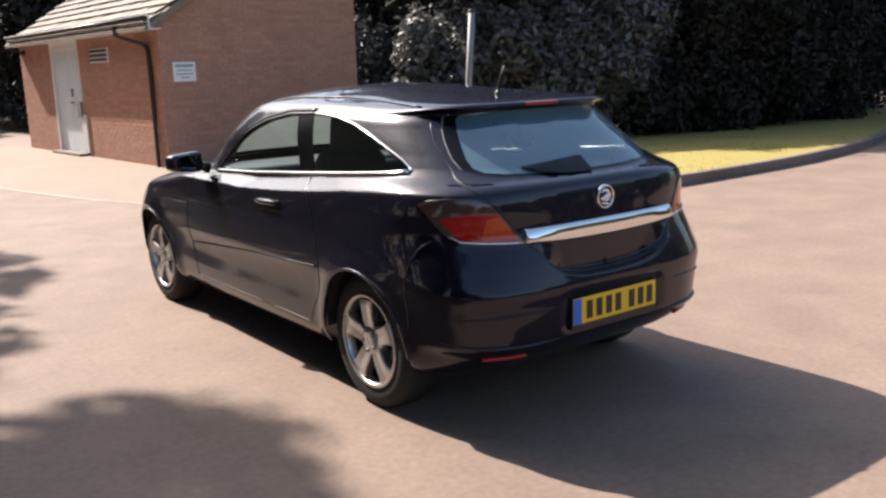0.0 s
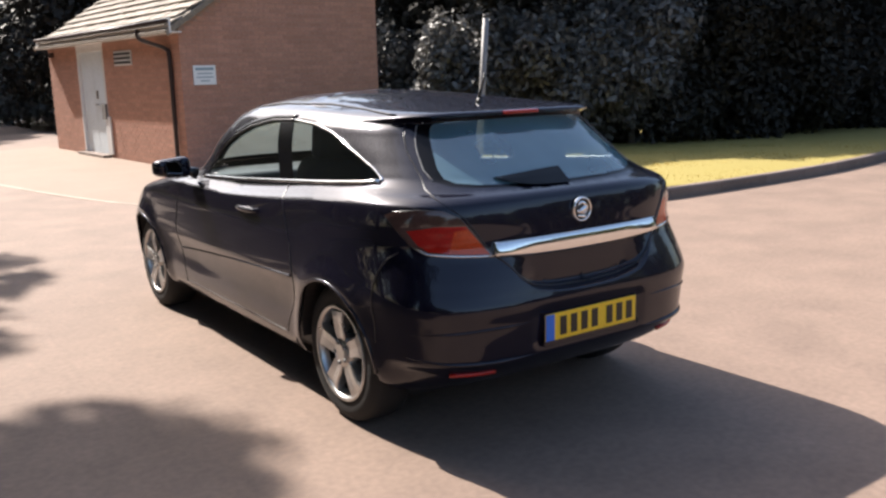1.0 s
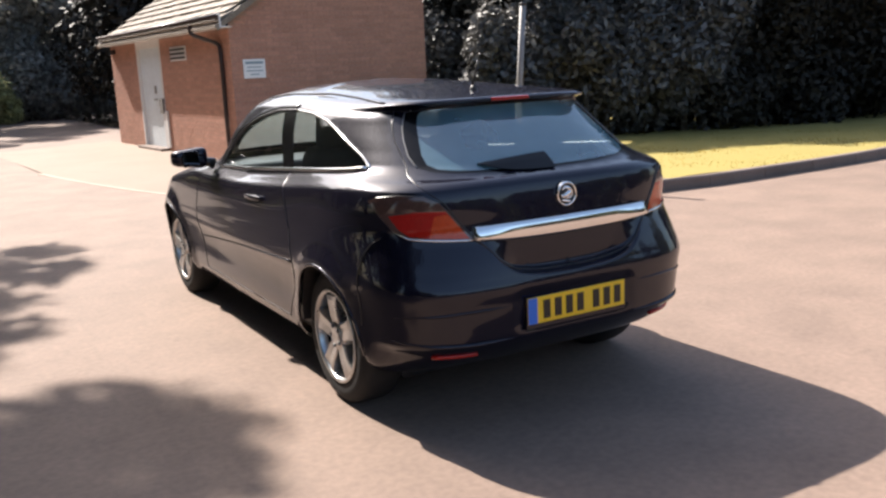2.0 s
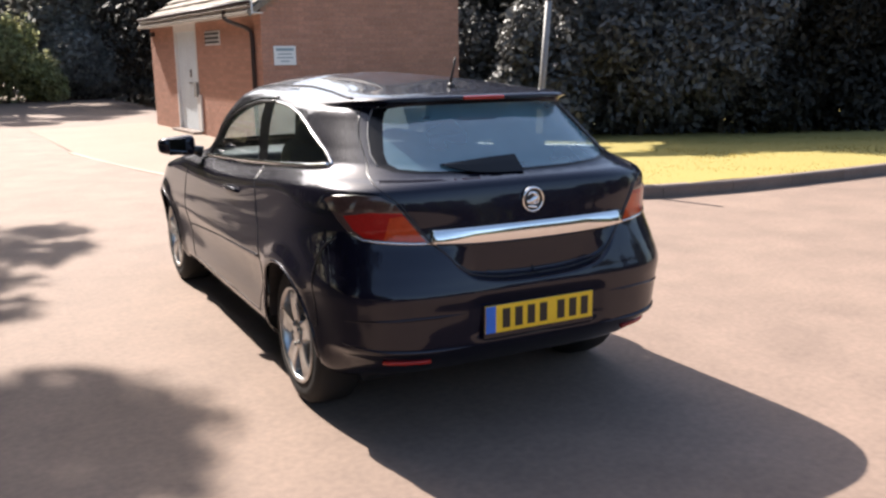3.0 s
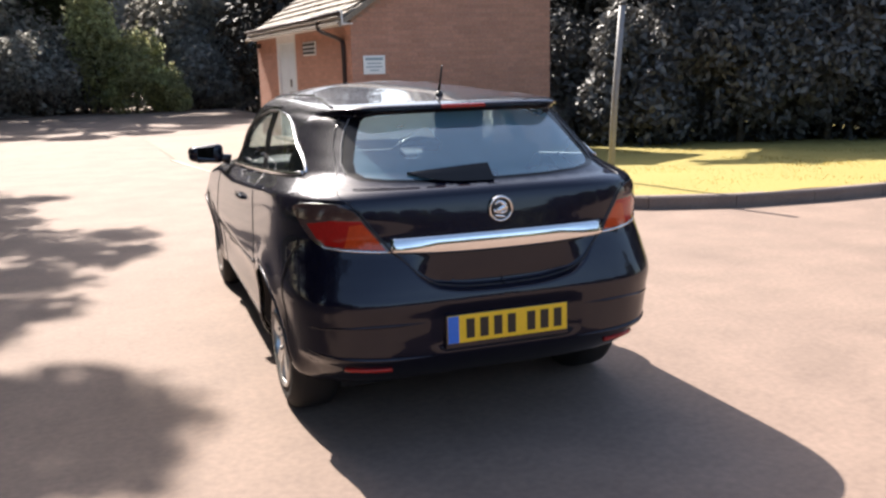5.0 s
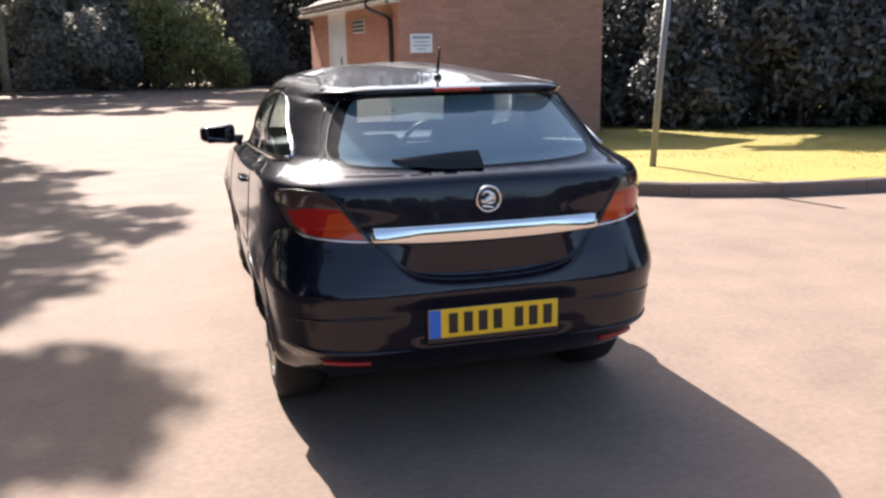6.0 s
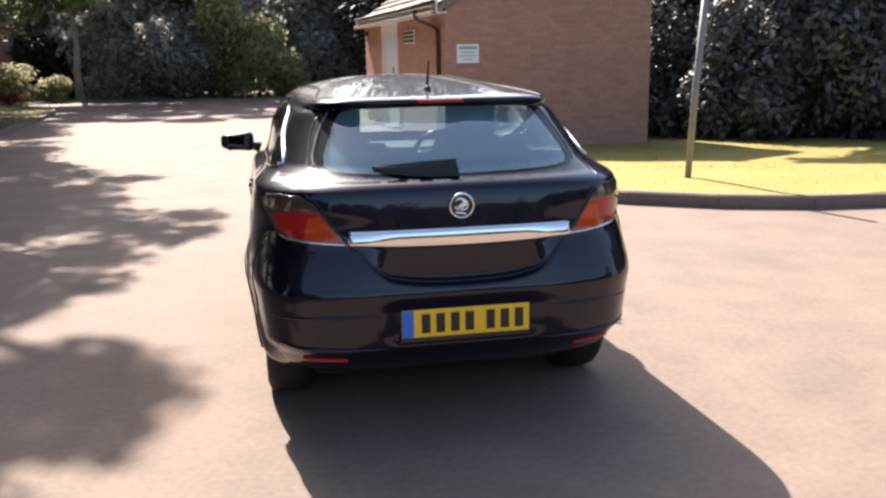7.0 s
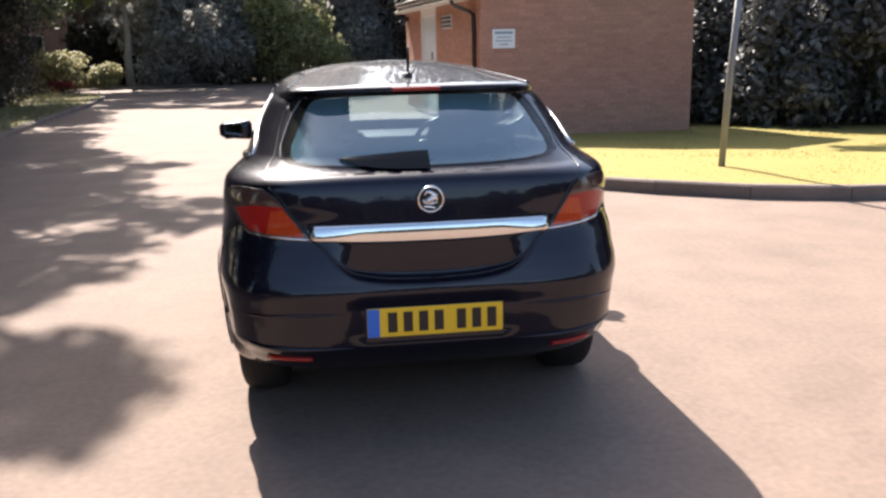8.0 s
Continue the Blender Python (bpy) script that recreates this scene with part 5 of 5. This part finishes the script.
        piece("reflector", mesh_of("reflector", v, f, RED_LENS, True), c, label="narrow red bumper reflector")
        v, f = tube(skin_line([side_yz(y, z) for y, z in dense([(-0.10, 1.338), (0.2, 1.357), (0.6, 1.374), (1.0, 1.374), (1.3, 1.352)], False, 0.05)], side, 0.001), 0.006, 8)
        piece("roof_moulding", mesh_of("roof_moulding", v, f, PAINT, True), c)
        # wheels, arch lips and wells
        for y in AXLES:
            wheel(c, side * 0.785, y, side)
            lip = [side_yz(a, b) for a, b in dense(arch(y)[:23], False)]
            bead("arch_lip", lip, side, 0.008, PAINT, c)
            well = [(0.345, 0.0), (0.35, -0.30)]
            verts, faces = [], []
            for k in range(25):
                q = math.pi * (k / 24)
                wy, wz = y + 0.342 * math.cos(q), 0.31 + 0.342 * math.sin(q)
                edge = float(shell(side_yz(wy, wz)[0], wz)[0]) - 0.02
                verts += [(edge * side, wy, wz), (0.54 * side, y + 0.342 * math.cos(q), 0.31 + 0.342 * math.sin(q))]
            verts += [(0.54 * side, y, 0.31)]
            faces = [(2 * k, 2 * k + 1, 2 * k + 3, 2 * k + 2) for k in range(24)] + [(2 * k + 1, 50, 2 * k + 3) for k in range(24)]
            piece("wheel_well", mesh_of("wheel_well", verts, faces, DARK_PLASTIC), c)
    # underside, exhaust
    part("underbody", box((1.16, 3.3, 0.13), (0, 1.42, 0.18), 0.03), DARK_PLASTIC, c)
    part("rear_valance", box((1.2, 0.12, 0.10), (0, -0.30, 0.235), 0.04, 0, 3), DARK_PLASTIC, c)
    # chrome bar across the tailgate
    xs = np.linspace(-0.452, 0.452, 41)
    verts, faces = [], []
    for x in xs:
        k = abs(x) / 0.452
        top, low = 0.860, 0.789 + 0.014 * k ** 2
        s0 = lambda z: Vector(shell(rear_xy(abs(x), z)[0], z))
        a, b = s0(top), s0(low)
        nn = Vector(skin_normal(*rear_xy(abs(x), 0.825)))
        rows = [a - nn * 0.004, a + nn * 0.008, a.lerp(b, 0.2) + nn * 0.0135, a.lerp(b, 0.85) + nn * 0.0205, b + nn * 0.016, b - nn * 0.004]
        verts += [(p.x if x >= 0 else -p.x, p.y, p.z) for p in rows]
    faces = [(i * 6 + j, i * 6 + j + 1, i * 6 + j + 7, i * 6 + j + 6) for i in range(40) for j in range(5)] + [tuple(range(6)), tuple(240 + j for j in reversed(range(6)))]
    bm = bmesh.new()
    vs = [bm.verts.new(p) for p in verts]
    for q in faces:
        bm.faces.new([vs[i] for i in q])
    bmesh.ops.recalc_face_normals(bm, faces=bm.faces[:])
    part("chrome_bar", bm, CHROME, c, "bright chrome bar across the tailgate", True)
    # badge: ring and plain shape
    tilt = math.degrees(math.atan2(TAIL(0.99) - TAIL(0.90), 0.09))
    spot = pose(0, float(TAIL(0.945)) - 0.006, 0.945, -tilt, 0, -90)
    badge = piece("badge", mesh_of("badge", *lathe([(0.0, 0.003), (0.040, 0.003), (0.044, -0.004)], 40), TRIM, True), c, spot, "round chrome badge with a plain shape")
    piece("ring", mesh_of("ring", *lathe([(0.042, -0.002), (0.043, 0.006), (0.047, 0.009), (0.051, 0.006), (0.052, -0.004)], 48), CHROME, True), badge)
    v, f = tube([(0.005, -0.028, -0.016), (0.006, -0.010, -0.008), (0.007, 0.008, 0.008), (0.005, 0.022, 0.024)], [0.003, 0.012, 0.013, 0.003], 10)
    piece("emblem_shape", mesh_of("emblem_shape", v, f, CHROME, True), badge)
    v, f = tube(spline([(0.005, 0.026, -0.012), (0.007, 0.020, 0.004), (0.007, 0.002, 0.024), (0.006, -0.018, 0.026), (0.005, -0.028, 0.012)], 3), [0.003, 0.004, 0.006, 0.008, 0.009, 0.009, 0.008, 0.008, 0.007, 0.006, 0.005, 0.004, 0.003], 8)
    piece("emblem_shape", mesh_of("emblem_shape", v, f, CHROME, True), badge)
    v, f = tube(spline([(0.005, -0.030, -0.004), (0.007, -0.016, -0.014), (0.007, 0.006, -0.014), (0.005, 0.028, -0.006)], 3), [0.003, 0.004, 0.006, 0.007, 0.007, 0.007, 0.006, 0.005, 0.004, 0.003], 8)
    piece("emblem_shape", mesh_of("emblem_shape", v, f, CHROME, True), badge)
    part("emblem_shape", box((0.008, 0.044, 0.008), (0.005, 0.0, -0.029), 0.003, 0, 2), CHROME, badge)
    # number plate
    plate = part("number_plate", box((0.520, 0.008, 0.113), (0, -0.760, 0.492), 0.003), PLATE_YELLOW, c, "yellow rear number plate with blue band")
    part("blue_band", box((0.046, 0.003, 0.109), (-0.236, -0.7655, 0.492), 0.001), PLATE_BLUE, plate)
    for x in (-0.176, -0.117, -0.058, 0.001, 0.087, 0.146, 0.205):
        part("dark_bar", box((0.035, 0.002, 0.078), (x + 0.012, -0.7652, 0.492)), PLATE_BLACK, plate)
    part("plate_holder", box((0.530, 0.012, 0.134), (0, -0.7555, 0.484), 0.0015), PAINT, c)
    # high brake light, aerial, wiper
    bm = box((0.20, 0.02, 0.016), (0.0, -0.309, 1.3365), 0.006)
    part("brake_light", bm, RED_LENS, c, "red high brake light in the spoiler")
    v, f = tube([(0, -0.012, 1.366), (0, -0.012, 1.385), (0, -0.005, 1.395)], [0.022, 0.016, 0.006], 12)
    aerial = piece("aerial", mesh_of("aerial", v, f, DARK_PLASTIC, True), c)
    v, f = tube([(0, -0.007, 1.39), (0, -0.035, 1.45), (0, -0.06, 1.505)], [0.0065, 0.0055, 0.0045], 8)
    piece("mast", mesh_of("mast", v, f, DARK_PLASTIC, True), aerial)
    verts, faces = [], []
    for i in range(15):
        k = i / 14
        x = 0.014 - 0.345 * k
        top, low = 1.113 - 0.020 * k ** 1.4, 1.051 + 0.006 * k + 0.034 * k ** 4
        for z, d in ((top - 0.003, 0.0), (top, -0.013), (top - 0.35 * (top - low), -0.018), (low, -0.018), (low, 0.0)):
            q = Vector(shell(rear_xy(abs(x), z)[0], z))
            verts.append((x, q.y + d, z))
    faces = [(i * 5 + j, i * 5 + (j + 1) % 5, i * 5 + 5 + (j + 1) % 5, i * 5 + 5 + j) for i in range(14) for j in range(5)] + [(0, 1, 2, 3, 4), (74, 73, 72, 71, 70)]
    wiper = piece("rear_wiper", mesh_of("rear_wiper", verts, faces, FRIT), c, label="black rear wiper with its arm cover")
    # cabin
    for x in (-0.37, 0.37):
        seat(c, x, 1.15)
    bench = part("rear_bench", box((1.22, 0.5, 0.18), (0, 0.35, 0.46), 0.06, 0, 3), FABRIC, c, smooth=True)
    bm = box((1.2, 0.14, 0.56), (0, 0, 0.28), 0.06, 0, 3)
    bmesh.ops.transform(bm, matrix=pose(0, 0.10, 0.48, 16, 0, 0), verts=bm.verts)
    part("backrest", bm, FABRIC, bench, smooth=True)
    for x in (-0.33, 0.33):
        bm = box((0.26, 0.09, 0.15), (x, -0.08, 1.07), 0.035, 0, 3)
        part("headrest", bm, FABRIC, bench, smooth=True)
    part("parcel_shelf", box((1.14, 0.46, 0.02), (0, -0.31, 1.0), 0.006), GREY_TRIM, c)
    bm = box((1.36, 0.5, 0.24), (0, 1.88, 0.835), 0.05, 0, 3)
    part("dashboard", bm, DASH, c, smooth=True)
    ring = [(0.37 + 0.18 * math.cos(q), 1.52 - 0.07 * math.sin(q), 0.90 + 0.165 * math.sin(q)) for q in [2 * math.pi * k / 28 for k in range(28)]]
    v, f = tube(ring, 0.015, 8, True)
    steering = piece("steering_wheel", mesh_of("steering_wheel", v, f, TRIM, True), c)
    part("boss", box((0.30, 0.05, 0.07), (0.37, 1.54, 0.90), 0.02), TRIM, steering)
    part("rear_view_mirror", box((0.22, 0.03, 0.06), (0, 1.36, 1.27), 0.014), TRIM, c)
    part("cabin_floor", box((1.44, 2.6, 0.02), (0, 0.9, 0.34), 0), DARK_PLASTIC, c)
    return c


car()


# ---- bricks ----
def brickwork(wall, place, length, top, keep, seed, nearest):
    """Stretcher courses proud of the mortar: the nearest ones single, the rest joined. place(u, z) gives the matrix of a brick's centre on the wall's face."""
    rng = random.Random(seed)
    w, h, d = 0.215, 0.065, 0.016
    verts = [(x, y, z) for x in (-w / 2, w / 2) for y in (-d / 2, d / 2) for z in (-h / 2, h / 2)]
    faces = [(0, 1, 3, 2), (4, 6, 7, 5), (0, 4, 5, 1), (2, 3, 7, 6), (0, 2, 6, 4), (1, 5, 7, 3)]
    single = mesh_of("brick", verts, faces, BRICK)
    made, jv, jf = 0, [], []
    z, row = -0.43, 0
    while z < top:
        u = 0.1075 + (0.1125 if row % 2 else 0.0)
        while u < length - 0.1:
            if keep(u, z):
                m = place(u + rng.uniform(-0.002, 0.002), z + rng.uniform(-0.0015, 0.0015)) @ pose(0, rng.uniform(-0.002, 0.002), 0, rng.uniform(-0.6, 0.6), rng.uniform(-0.4, 0.4), 0)
                if nearest(u, z) and made < 300:
                    piece("brick", single, wall, m)
                    made += 1
                else:
                    k = len(jv)
                    jv += [m @ Vector(v) for v in verts]
                    jf += [tuple(i + k for i in f) for f in faces]
            u += 0.225
        # part bricks close the ends of the courses
        for start, end in ((0.0, 0.102 if row % 2 else 0.0), (u - 0.1075, length)):
            if end - start > 0.03 and keep((start + end) / 2, z):
                m = place((start + end) / 2, z)
                k = len(jv)
                jv += [m @ Vector((v[0] / w * (end - start), v[1], v[2])) for v in verts]
                jf += [tuple(i + k for i in f) for f in faces]
        z += 0.075
        row += 1
    tagged(piece("brickwork", mesh_of("brickwork", jv, jf, BRICK_JOINED), wall), kind="stuff")


half_b = 2.3
brickwork(FRONT_WALL, lambda u, z: pose(u, 0.0035, z), B_LONG, RIDGE - 0.25, lambda u, z: z < EAVE - 0.06 + (max(0, u - 0.12) * 0.66 if u < half_b else 1.4 - (u - half_b) * 0.35), 7, lambda u, z: 0.9 < z < 2.3)
brickwork(DOOR_WALL, lambda u, z: pose(0.0035, u, z, 0, 0, -90), 3.78, EAVE - 0.1, lambda u, z: True, 8, lambda u, z: z > 0)
brickwork(FAR_WALL, lambda u, z: pose(0.0035, u + 5.45, z, 0, 0, -90), B_DEEP - 5.45, EAVE - 0.1, lambda u, z: True, 9, lambda u, z: z > 0)
